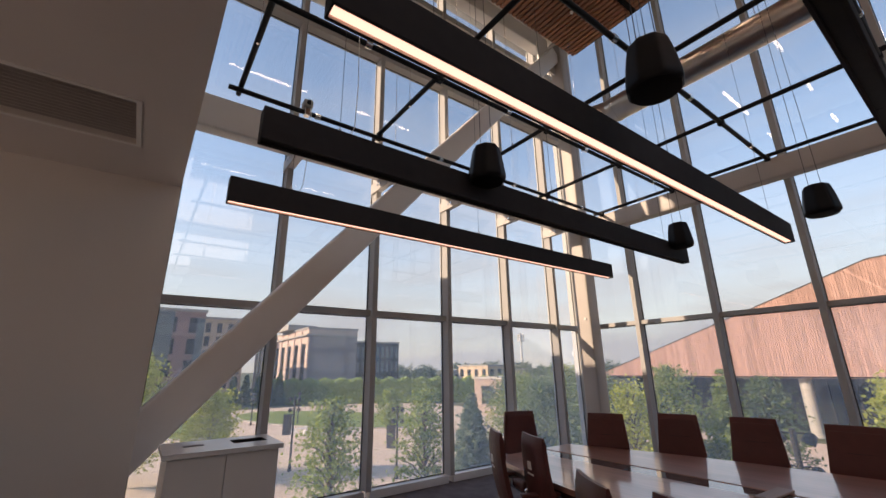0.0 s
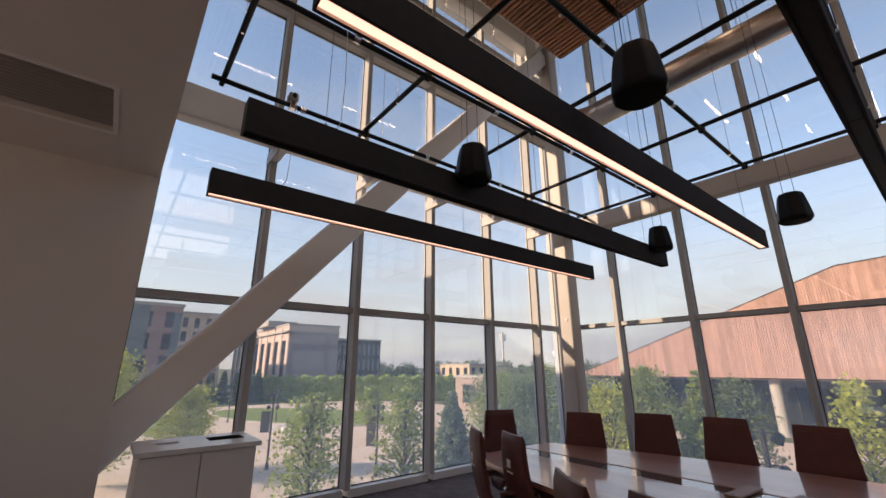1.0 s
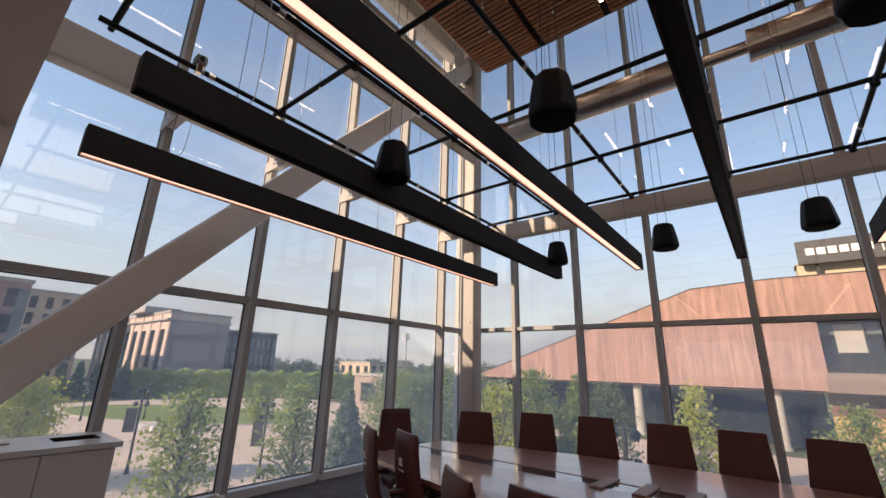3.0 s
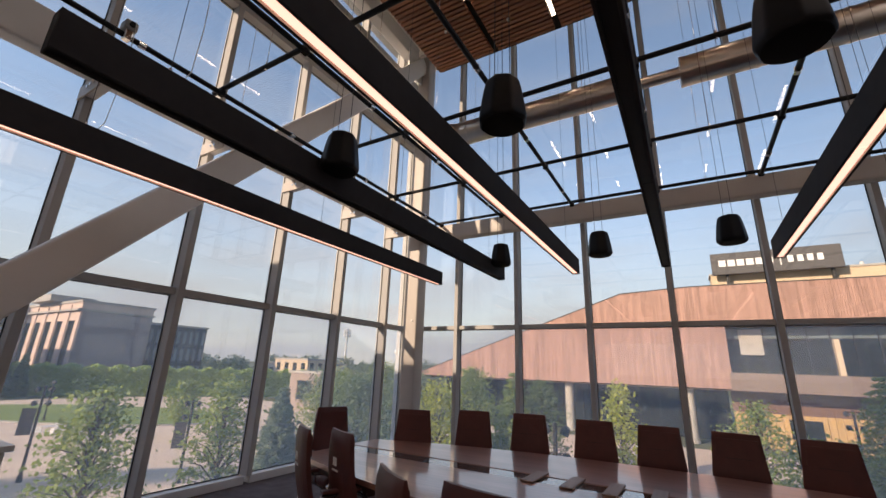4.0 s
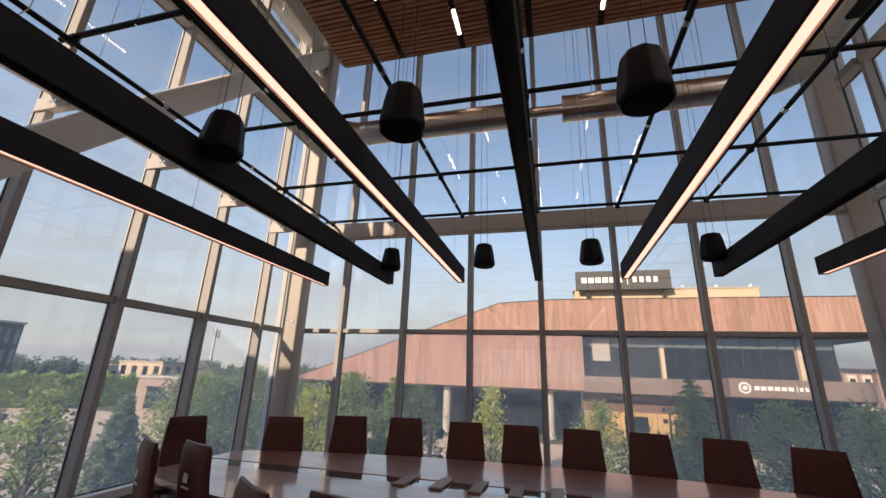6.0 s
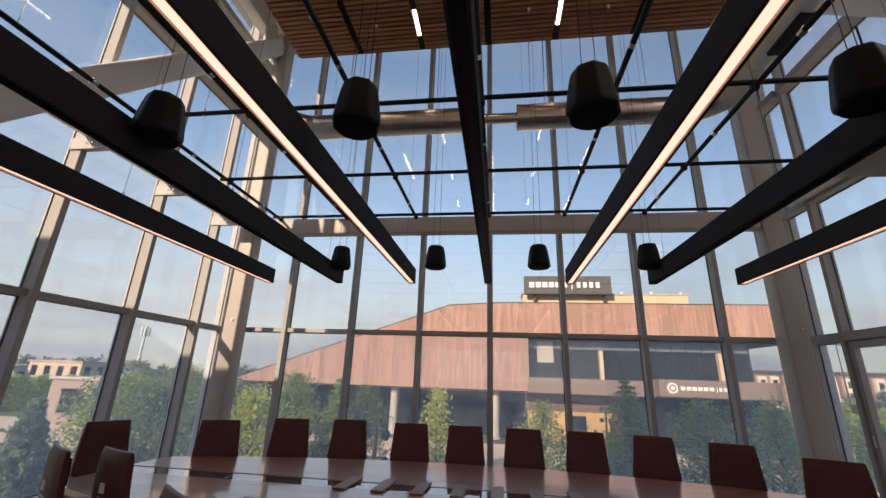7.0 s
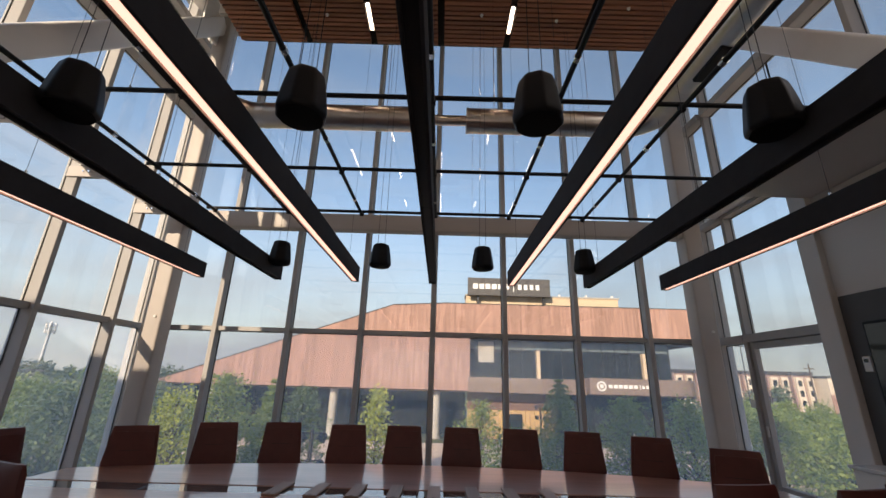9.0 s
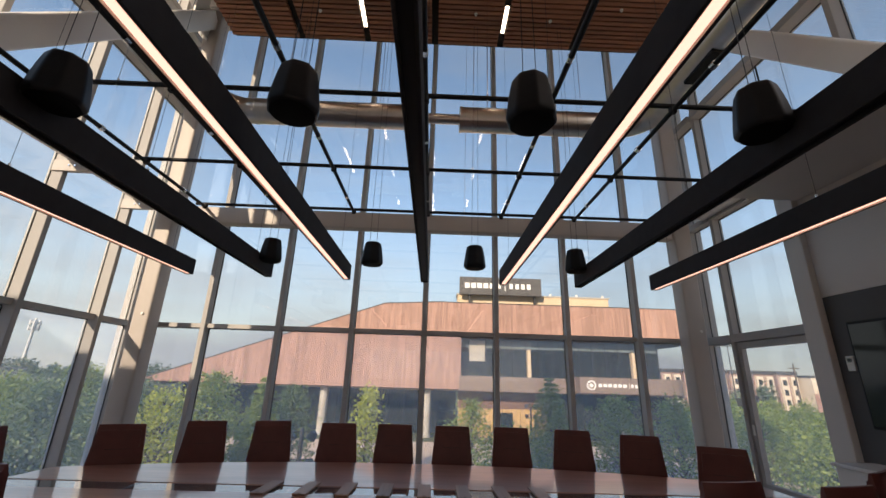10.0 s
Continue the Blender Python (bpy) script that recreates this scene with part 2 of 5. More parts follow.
# floor, back walls, ceilings
structure("floor", box(XA, XC, Y_BACK, YB, -0.3, 0.0), M_CARPET, "mottled grey violet carpet floor", "floor")
# Back wall out of view; its opening is added for the fill lamp
bm = bmesh.new()
for x0, x1, z0, z1 in ((XA - 0.2, -4.5, -0.3, LOW_Z), (4.2, XC + 0.2, -0.3, LOW_Z), (-4.5, 4.2, -0.3, 0.42), (-4.5, 4.2, 3.1, LOW_Z)):
    add_box(bm, x0, x1, Y_BACK - 0.2, Y_BACK, z0, z1)
structure("wall_south", bm, M_WALL, "plain pale grey unseen back wall with an opening added for fill light", "wall")
# Slab added out of view to stop sun entering the back opening
structure("south_sun_block", box(XA - 0.2, XC + 0.2, -14, Y_BACK - 0.21, LOW_Z, LOW_Z + 0.4), M_WALL, "unseen white slab added to keep the sun out of the back opening", "roof")
# Two blocks added out of view, to cast shade on the west glazing
structure("west_sun_block_low", box(-14.0, -6.402, -14.0, -1.5, GROUND, 5.2), M_CAB, "unseen pale low block added to shade the lower glazing from the sun", "wall")
structure("west_sun_block", box(-6.4, -5.3, -22, -1.0, GROUND, 14.0), M_CAB, "unseen pale tall block added to shade the room from the sun", "wall")
bm = box(XA - 0.15, -4.5, Y_BACK, 0.075, -0.3, LOW_Z + 1.0)
structure("wall_west", bm, M_WALL, "pale warm grey painted wall beside the glazing", "wall")
bm = bmesh.new()
HX0, HX1, HY0, HY1 = -3.76, -3.11, -1.45, -0.285
for x0, x1, y0, y1 in ((-4.498, HX0, Y_BACK, 0.075), (HX1, XC, Y_BACK, 0.075), (HX0, HX1, Y_BACK, HY0), (HX0, HX1, HY1, 0.075)):
    add_box(bm, x0, x1, y0, y1, LOW_Z, LOW_Z + 0.25)
structure("ceiling_low", bm, M_WALL, "pale grey plasterboard ceiling with a recessed slot", "ceiling")
vent = thing("ceiling_vent", "grey recessed ceiling air grille with white rim", "air vent")
part("backing", box(HX0, HX1, HY0, HY1, LOW_Z + 0.08, LOW_Z + 0.12), M_VENT, vent)
bm = bmesh.new()
for x0, x1, y0, y1 in ((HX0 - 0.03, HX0, HY0 - 0.03, HY1 + 0.03), (HX1, HX1 + 0.03, HY0 - 0.03, HY1 + 0.03), (HX0, HX1, HY1, HY1 + 0.03), (HX0, HX1, HY0 - 0.03, HY0)):
    add_box(bm, x0, x1, y0, y1, LOW_Z - 0.008, LOW_Z + 0.002)
part("frame", bm, M_PLASTIC, vent)
for k in range(14):
    x = HX0 + 0.03 + k * (HX1 - HX0 - 0.06) / 13
    part("slat", box(x - 0.003, x + 0.003, HY0, HY1, LOW_Z + 0.03, LOW_Z + 0.075), M_VENT, vent)
structure("wall_upper_south", box(XA, XC, -0.12, 0.06, LOW_Z + 0.252, 8.9), M_WALL, "pale grey wall above the low ceiling", "wall")
structure("roof", box(XA - 0.4, XC + 0.4, Y_BACK, YB + 0.4, 8.92, 9.2), M_WALL, "white roof slab over the glazed room", "roof")

# east solid wall with soffit
structure("wall_east", box(4.66, XC + 0.15, Y_BACK, 4.7, -0.3, 2.55), M_DARKWALL, "charcoal painted wall with a screen", "wall")
structure("wall_east_upper", box(4.655, XC + 0.15, Y_BACK, 4.7, 2.552, 4.25), M_WALL, "pale grey painted wall above the charcoal panel", "wall")
structure("wall_east_end", box(4.58, XC + 0.15, 4.702, 4.96, 0.0, 4.3, 0.008), M_WALL, "white boxed wall end beside the glazing", "wall")
structure("ceiling_soffit", box(3.75, 4.652, 0.1, 4.7, 3.82, 4.25), M_WALL, "white dropped soffit along the wall", "ceiling")


# ---- glazed walls ----
def curtain_wall(name, label, along, face, lo, hi, mullions, levels, deep, bottom=0.095):
    """Posts, rails and panes of a glazed wall. along: 'x' or 'y'; face: its place on the other axis; levels: (z0, z1, depth) rails."""
    root = tagged(new(name), label, "glass wall", "", "structure")
    base = 4.255 if bottom == 0.0 else 0.0
    sgn = -1 if face > 0 else 1     # towards the room

    def put(pname, s0, s1, t0, t1, z0, z1, mat, bevel=0.004, plab=""):
        if along == "x":
            bm = box(s0, s1, min(t0, t1), max(t0, t1), z0, z1, bevel)
        else:
            bm = box(min(t0, t1), max(t0, t1), s0, s1, z0, z1, bevel)
        return part(pname, bm, mat, root, plab)

    W = 0.038
    for s in mullions:
        put("mullion", s - W, s + W, face - sgn * 0.03, face + sgn * deep, base + bottom, Z_TOP, M_FRAME, 0.005)
    stops = [lo] + [m for m in mullions] + [hi]
    rails = ([(0.0, bottom, 0.13)] if bottom else []) + levels
    for (z0, z1, d) in rails:
        for a, b in zip(stops, stops[1:]):
            s0 = a + (W if a in mullions else 0) + 0.001
            s1 = b - (W if b in mullions else 0) - 0.001
            put("rail" if z0 > 0 else "sill", s0, s1, face - sgn * 0.03, face + sgn * d, z0, z1, M_FRAME if z0 > 0 else M_CABTOP, 0.004)
    zs = sorted(rails)
    for i, (z0, z1, d) in enumerate(zs):
        top = zs[i + 1][0] if i + 1 < len(zs) else Z_TOP
        for a, b in zip(stops, stops[1:]):
            s0 = a + (W if a in mullions else 0)
            s1 = b - (W if b in mullions else 0)
            p = put("pane", s0 + 0.002, s1 - 0.002, face - 0.009, face + 0.009, z1 + 0.002, top - 0.002, M_FILMED if z1 < 2 else M_GLASS, 0)
            g = bmesh.new()
            for q0, q1, w0, w1 in ((s0, s1, z1, z1 + 0.012), (s0, s1, top - 0.012, top), (s0, s0 + 0.012, z1 + 0.0125, top - 0.0125), (s1 - 0.012, s1, z1 + 0.0125, top - 0.0125)):
                f0, f1 = sorted((face + sgn * 0.011, face + sgn * 0.02))
                if along == "x":
                    add_box(g, q0 + 0.001, q1 - 0.001, f0, f1, w0 + 0.001, w1 - 0.001)
                else:
                    add_box(g, f0, f1, q0 + 0.001, q1 - 0.001, w0 + 0.001, w1 - 0.001)
            part("gasket", g, M_GASKET, root)
    return root


curtain_wall("window_north", "tall silver-framed glass wall facing the timber building", "x", YB, XA + 0.1, XC - 0.1, MULL_B,
             [(Z_T - 0.035, Z_T + 0.035, 0.12)], 0.17)
curtain_wall("window_west", "tall silver-framed glass wall facing the plaza", "y", XA, 0.081, YB - 0.1, MULL_A,
             [(Z_T - 0.04, Z_T + 0.04, 0.12), (6.33, 6.45, 0.16), (7.95, 8.08, 0.14)], 0.17)
east = curtain_wall("window_east", "silver-framed glass wall beside the charcoal wall", "y", XC, 4.962, YB - 0.1, [6.36],
                    [(Z_T - 0.06, Z_T + 0.06, 0.14), (4.2, 4.3, 0.15), (6.2, 6.32, 0.2)], 0.13)
curtain_wall("window_east_upper", "high silver-framed glass above the soffit", "y", XC, 0.1, 4.958, [1.2, 2.45, 3.7],
             [(4.26, 4.34, 0.15), (6.2, 6.32, 0.2)], 0.17, bottom=0.0)
bm = bmesh.new()
for y0, y1, z0, z1 in ((5.0, 5.07, 0.16, Z_T - 0.07), (6.23, 6.3, 0.16, Z_T - 0.07), (5.071, 6.229, Z_T - 0.16, Z_T - 0.07), (5.071, 6.229, 0.16, 0.24)):
    add_box(bm, XC - 0.11, XC - 0.03, y0, y1, z0, z1, 0.004)
part("sash_frame", bm, M_FRAME, east)
part("sash_handle", box(XC - 0.135, XC - 0.111, 6.25, 6.275, 0.85, 0.99, 0.004), M_PLASTIC, east)
for nm, xx in (("corner_post", XA), ("corner_post", XC)):
    tagged(part(nm, box(xx - 0.1, xx + 0.06, YB - 0.1, YB + 0.1, 0, Z_TOP, 0.006) if xx < 0 else box(xx - 0.1, xx + 0.1, YB - 0.1, YB + 0.1, 0, Z_TOP, 0.006), M_FRAME), "square silver aluminium corner post of the glazing", "post", "", "structure")


# ---- steel frame ----
def steel_column(x, y, label):
    ob = thing("steel_column", label, "column", "corner columns", (x, y, 0))
    part("shaft", box(-0.15, 0.15, -0.15, 0.15, 0.02, 8.6, 0.03, None, 3), M_COLUMN, ob, "", True)
    part("base_plate", box(-0.19, 0.19, -0.19, 0.19, 0, 0.02), M_COLUMN, ob)
    part("cap_plate", box(-0.2, 0.2, -0.2, 0.2, 8.6, 8.64), M_STEEL, ob)
    for z in (2.35, 4.45, 6.5):
        part("bolt", tube((0.05, -0.15, z), (0.05, -0.172, z), 0.022, None, 8), M_STEEL, ob)
    return ob


steel_column(-4.66, 6.77, "painted square steel column at the glass corner, darkened to warm grey for shade")
steel_column(4.34, 6.77, "painted square steel column beside the glass corner, darkened to warm grey for shade")


def bar(name, p, q, w, h, label, category, group="", paint=M_STEEL):
    p, q = Vector(p), Vector(q)
    d = q - p
    ob = thing(name, label, category, group)
    m = Matrix.Translation(p) @ d.to_track_quat("Y", "Z").to_matrix().to_4x4()
    part("tube", box(-w / 2, w / 2, 0, d.length, -h / 2, h / 2, 0.03, m, 3), paint, ob, "", True)
    return ob


def gusset(ob, y, z, x, s):
    bm = bmesh.new()
    add_box(bm, x - 0.02, x + 0.02, y - s, y + s, z - s, z + s)
    part("gusset_plate", bm, M_STEEL, ob)


b = bar("diagonal_brace", (-4.72, -0.3, 0.5), (-4.72, 6.62, 8.34), 0.26, 0.35, "white painted diagonal steel brace inside the glass wall", "brace", "diagonal braces")
gusset(b, 6.42, 8.16, -4.72, 0.33)
b = bar("diagonal_brace", (4.45, 2.9, 4.3), (4.45, 6.55, 8.54), 0.26, 0.32, "white painted diagonal steel brace above the soffit", "brace", "diagonal braces")
gusset(b, 6.42, 8.3, 4.45, 0.33)
bar("steel_beam", (-4.5, YB - 0.33, 4.09), (4.18, YB - 0.33, 4.09), 0.2, 0.3, "painted steel beam across the glass wall, darkened to warm grey for shade", "beam", "wall beams", M_COLUMN)
bar("steel_beam", (-4.85, 0.1, 4.35), (-4.85, 6.5, 4.35), 0.2, 0.42, "white painted steel beam along the glass wall", "beam", "wall beams")
bar("steel_beam", (4.6, 4.95, 4.4), (4.6, 6.5, 4.4), 0.2, 0.3, "white painted short steel beam along the glass", "beam", "wall beams")
bar("roof_beam", (-4.85, 0.1, 8.55), (-4.85, 6.5, 8.55), 0.25, 0.4, "white painted roof edge beam", "beam", "roof beams")
bar("roof_beam", (-4.4, 6.74, 8.72), (4.1, 6.74, 8.72), 0.25, 0.3, "white painted roof edge beam", "beam", "roof beams")
bar("roof_beam", (4.6, 0.1, 8.6), (4.6, 6.5, 8.6), 0.25, 0.4, "white painted roof edge beam", "beam", "roof beams")
for y in MULL_A:
    ob = thing("bracket", "white steel bracket tying the mullion to the beam", "bracket", "mullion brackets", (-4.95, y, 4.045))
    part("arm", box(0.0, 0.36, -0.045, 0.045, -0.06, 0.06, 0.004), M_STEEL, ob)
    part("plate", box(-0.14, 0.34, -0.062, -0.0452, -0.078, 0.078, 0.003), M_COLUMN, ob)
    for dx in (0.08, 0.16, 0.24):
        part("bolt", tube((dx, -0.06, 0.0), (dx, -0.075, 0.0), 0.014, None, 6), M_CHROME, ob)

# timber ceiling raft: slats run across, with dark slots and two lit strips along it
WX0, WX1, WY0, WY1, WZ = -3.73, 3.55, 0.4, 5.96, 7.24
bm = bmesh.new()
slots = [-2.5, -1.33, -0.13, 1.04, 2.34]
edges = [WX0] + [v for s in slots for v in (s - 0.058, s + 0.058)] + [WX1]
pitch = 0.0932
n = int((WY1 - WY0) / pitch)
for i in range(n):
    y = WY0 + i * pitch
    for a, c in zip(edges[0::2], edges[1::2]):
        add_box(bm, a, c, y, y + 0.062, WZ, WZ + 0.07)
structure("ceiling_timber", bm, M_WOODCEIL, "timber slat ceiling raft with dark slots", "ceiling")
structure("ceiling_backing", box(WX0, WX1, WY0, WY1, WZ + 0.074, WZ + 0.16), M_DARKGAP, "black backing above the timber slats", "ceiling")
for k, x in enumerate(slots):
    ob = thing("slot_lamp", "lit warm white lamps in a slot of the timber ceiling", "ceiling light", "slot lamps", (x, 0, WZ))
    for y0, y1 in ((1.0, 1.52), (3.05, 3.58), (5.07, 5.58)) if k in (1, 3) else ((0.55, 2.05), (3.2, 4.6)):
        part("diffuser", box(-0.027, 0.027, y0, y1, 0.02, 0.045), M_GLOW_HOT, ob)
        part("housing", box(-0.056, 0.056, y0 - 0.02, y1 + 0.02, 0.047, 0.072), M_BLACK, ob)
        # Black plates added each side to keep the glow off the slats
        for sx in (-1, 1):
            part("side_plate", box(min(sx * 0.046, sx * 0.056), max(sx * 0.046, sx * 0.056), y0 - 0.02, y1 + 0.02, 0.002, 0.046), M_BLACK, ob)
for x, y in ((-3.1, 5.0), (-2.03, 5.27), (0.54, 5.2), (1.79, 5.27), (2.87, 5.0)):
    ob = thing("sprinkler_head", "small white sprinkler in the timber ceiling", "sprinkler", "ceiling sprinklers", (x, y, WZ))
    bm = bmesh.new()
    add_lathe(bm, [(0.028, 0.0), (0.028, -0.008), (0.01, -0.01), (0.008, -0.03), (0.018, -0.032), (0.018, -0.036)], 12)
    part("body", bm, M_PLASTIC, ob)

# ---- pendant linear lamps ----
LAMP_X = [-3.56, -2.42, -1.275, -0.133, 1.03, 2.152, 3.29]
L_Y0, L_Y1, L_Z, L_H, L_W = 0.38, 5.88, 2.84, 0.222, 0.105


def linear_lamp(x, lit):
    ob = thing("linear_pendant", "long charcoal pendant lamp with a %s" % ("lit warm slot" if lit else "dark unlit underside"), "pendant lamp", "row of linear pendants", (x, 0, L_Z))
    h = L_W / 2
    part("side_panel", box(-h, -h + 0.018, L_Y0, L_Y1, 0, L_H, 0.003), M_LAMP, ob)
    part("side_panel", box(h - 0.018, h, L_Y0, L_Y1, 0, L_H, 0.003), M_LAMP, ob)
    part("top_panel", box(-h + 0.019, h - 0.019, L_Y0 + 0.01, L_Y1 - 0.01, L_H - 0.03, L_H - 0.006), M_LAMP, ob)
    for y0, y1 in ((L_Y0, L_Y0 + 0.009), (L_Y1 - 0.009, L_Y1)):
        part("end_cap", box(-h + 0.0185, h - 0.0185, y0, y1, 0.0, L_H - 0.001), M_BLACK, ob)
    half = (L_Y0 + L_Y1) / 2
    for y0, y1 in ((L_Y0 + 0.012, half - 0.003), (half + 0.003, L_Y1 - 0.012)):
        if not lit:
            part("underside", box(-h + 0.019, h - 0.019, y0, y1, 0.02, 0.035), M_BLACK, ob)
            continue
        part("diffuser", box(-0.0295, 0.0295, y0, y1, 0.014, 0.022), M_GLOW, ob)
        # Sloping strips added each side to soften the edge of the glow
        for sx in (-1, 1):
            bm = bmesh.new()
            ring = [(sx * (h - 0.0185), 0.002), (sx * (h - 0.0205), 0.002), (sx * 0.0298, 0.013), (sx * (h - 0.0185), 0.013)]
            ends = [[bm.verts.new((px, y, pz)) for px, pz in ring] for y in (y0, y1)]
            bm.faces.new(ends[0])
            bm.faces.new(ends[1])
            for q in range(4):
                bm.faces.new((ends[0][q], ends[0][(q + 1) % 4], ends[1][(q + 1) % 4], ends[1][q]))
            part("glow_rim", bm, M_GLOW_RIM, ob, "added cream sloping strip for the soft edge of the glow")
    for y in (L_Y0 + 0.5, half, L_Y1 - 0.5):
        part("cable", tube((0, y, L_H - 0.006), (0, y, 8.92 - L_Z), 0.002, None, 6), M_RUBBER, ob)
        part("cable_grip", tube((0, y, L_H - 0.006), (0, y, L_H + 0.04), 0.012, None, 8), M_CHROME, ob)
    return ob


for i, x in enumerate(LAMP_X):
    linear_lamp(x, i % 2 == 0)

# ---- black pipe grid ----
P_Z, P_R = 4.23, 0.026
PX = [-4.02, -2.73, -1.44, -0.14, 1.15, 2.44, 3.75]
PY = [0.41, 1.97, 3.55, 5.11, 6.64]
for x in PX:
    ob = thing("rigging_pipe", "black steel pipe of the overhead grid", "pipe", "overhead pipe grid", (x, 0, P_Z))
    part("pipe", tube((0, 0.3, 0), (0, 6.72, 0), P_R, None, 12), M_BLACK, ob, "", True)
    for y in PY[1:]:
        part("clamp", box(-0.035, 0.035, y - 0.03, y + 0.03, -0.034, 0.07, 0.01), M_BLACK, ob)
    for y in (1.2, 2.9, 4.3, 6.0):
        part("coupling", tube((0, y - 0.03, 0), (0, y + 0.03, 0), P_R + 0.008, None, 12), M_CHROME, ob)
    part("hanger_rod", tube((0, 2.2, 0.02), (0, 2.2, 8.92 - P_Z), 0.003, None, 6), M_CHROME, ob)
for y in PY:
    ob = thing("rigging_pipe", "black steel pipe crossing the overhead grid", "pipe", "overhead pipe grid", (0, y, P_Z + 0.053))
    part("pipe", tube((-4.18, 0, 0), (3.92, 0, 0), P_R, None, 12), M_BLACK, ob, "", True)
    for x in (-3.3, 0.5):
        part("hanger_rod", tube((x, 0, 0.02), (x, 0, 8.92 - P_Z - 0.053), 0.003, None, 6), M_CHROME, ob)
        part("collar", tube((x, 0, -0.03), (x, 0, 0.05), 0.012, None, 8), M_CHROME, ob)


ob = thing("rigging_camera", "small grey camera clamped on the black pipe", "camera", "", (-4.02, 1.08, P_Z))
part("clamp", box(-0.04, 0.04, -0.03, 0.03, -0.04, 0.05, 0.008), M_CHROME, ob)
part("body", box(-0.06, 0.06, -0.05, 0.05, 0.052, 0.14, 0.015, None, 2), M_VENT, ob)
part("lens", tube((0.06, 0, 0.095), (0.085, 0, 0.095), 0.025, None, 12), M_BLACK, ob)
for x0, y0 in ((-2.46, 0.95), (-3.62, 0.95)):
    ob = thing("lamp_cord", "thin pale supply cord looping to a pendant lamp", "cable", "lamp cords")
    bm = bmesh.new()
    add_sweep(bm, [(x0, y0, L_Z + L_H - 0.005), (x0 + 0.03, y0 + 0.04, L_Z + L_H + 0.1), (x0 - 0.04, y0 + 0.08, L_Z + L_H + 0.5), (x0 - 0.12, y0 + 0.1, P_Z - 0.1), (x0 - 0.16, y0 + 0.1, P_Z + 0.02)], 0.003, 6)
    part("cord", bm, M_PLASTIC, ob)


# ---- duct ----
def duct():
    ob = thing("air_duct", "round galvanised steel air duct hung under the roof", "duct")
    R, Y, Z = 0.206, 5.8, 5.615
    spans = [(-3.1, -0.47, R), (-0.47, 0.33, 0.085), (0.33, 2.9, R)]
    for a, c, r in spans:
        part("duct_section", tube((a, Y, Z), (c, Y, Z), r, None, 32), M_DUCT, ob, "", True)
    for x in (-3.0, -2.2, -0.5, 0.36, 1.2, 2.1, 2.85):
        part("seam_ring", tube((x - 0.02, Y, Z), (x + 0.02, Y, Z), R + 0.008, None, 32), M_DUCT, ob, "", True)
    for sx, x in ((-1, -3.1), (1, 2.9)):
        bm = bmesh.new()
        pts = [(x + sx * 0.5 * math.sin(a), Y - 0.5 + 0.5 * math.cos(a), Z) for a in [math.pi / 2 * k / 8 for k in range(9)]]
        add_sweep(bm, pts, R * 0.99, 28)
        part("elbow", bm, M_DUCT, ob, "", True)
        part("duct_section", tube((x + sx * 0.5, Y - 0.5, Z), (x + sx * 0.5, 0.1, Z), R, None, 32), M_DUCT, ob, "", True)
        for y in (1.4, 3.2, 4.8):
            part("seam_ring", tube((x + sx * 0.5, y - 0.02, Z), (x + sx * 0.5, y + 0.02, Z), R + 0.008, None, 32), M_DUCT, ob, "", True)
        part("register", box(x + sx * 0.5 - 0.1, x + sx * 0.5 + 0.1, 3.9, 4.5, Z - R - 0.02, Z - R + 0.04, 0.01), M_BLACK, ob)
    for x in (-2.6, -1.0, 0.8, 2.4):
        part("strap", tube((x - 0.012, Y, Z), (x + 0.012, Y, Z), R + 0.004, None, 32), M_DUCT, ob, "", True)
        part("hanger_rod", tube((x, Y, Z + R), (x, Y, 8.92), 0.005, None, 6), M_CHROME, ob)
    return ob


duct()


# ---- pendant speakers ----
def speaker(x, y, z):
    ob = thing("pendant_speaker", "black faceted pendant loudspeaker hung on two wires", "loudspeaker", "pendant speakers", (x, y, z), 22.5)
    bm = bmesh.new()
    n = 80
    rings = []
    for r, z in [(0.05, 0.158), (0.09, 0.157), (0.104, 0.15), (0.112, 0.136), (0.119, 0.105), (0.127, 0.065), (0.136, 0.01), (0.144, -0.05), (0.151, -0.105), (0.152, -0.128), (0.148, -0.146), (0.136, -0.158)]:
        # eight flat sides with broad rounded corners
        ring = []
        for k in range(n):
            a = 2 * math.pi * k / n
            off = (a + math.pi / 8) % (math.pi / 4) - math.pi / 8
            ring.append(bm.verts.new((r * min(1.012, 0.955 / math.cos(off)) * math.cos(a), r * min(1.012, 0.955 / math.cos(off)) * math.sin(a), z)))
        rings.append(ring)
    for p, q in zip(rings, rings[1:]):
        for k in range(n):
            bm.faces.new((p[k], p[(k + 1) % n], q[(k + 1) % n], q[k]))
    bm.faces.new(rings[0])
    bm.faces.new(rings[-1])
    part("cabinet", bm, M_SPK, ob, "", True)
    bm = bmesh.new()
    add_lathe(bm, [(0.133, -0.158), (0.131, -0.163), (0.087, -0.169), (0.02, -0.171)], 24)
    part("grille", bm, M_GRILLE, ob, "", True)
    bm = bmesh.new()
    add_lathe(bm, [(0.042, 0.156), (0.042, 0.17), (0.02, 0.174)], 16)
    part("top_cap", bm, M_RUBBER, ob)
    for dx in (-0.05, 0.05):
        part("wire", tube((dx, 0, 0.156), (dx * 0.3, 0, 8.92 - z if not WX0 < x < WX1 or y > WY1 else WZ + 0.07 - z), 0.0028, None, 6), M_RUBBER, ob)
    return ob


for y in (2.1, 5.46):
    for x in (-2.26, -0.862, 0.568, 1.99):
        speaker(x, y, 3.13)

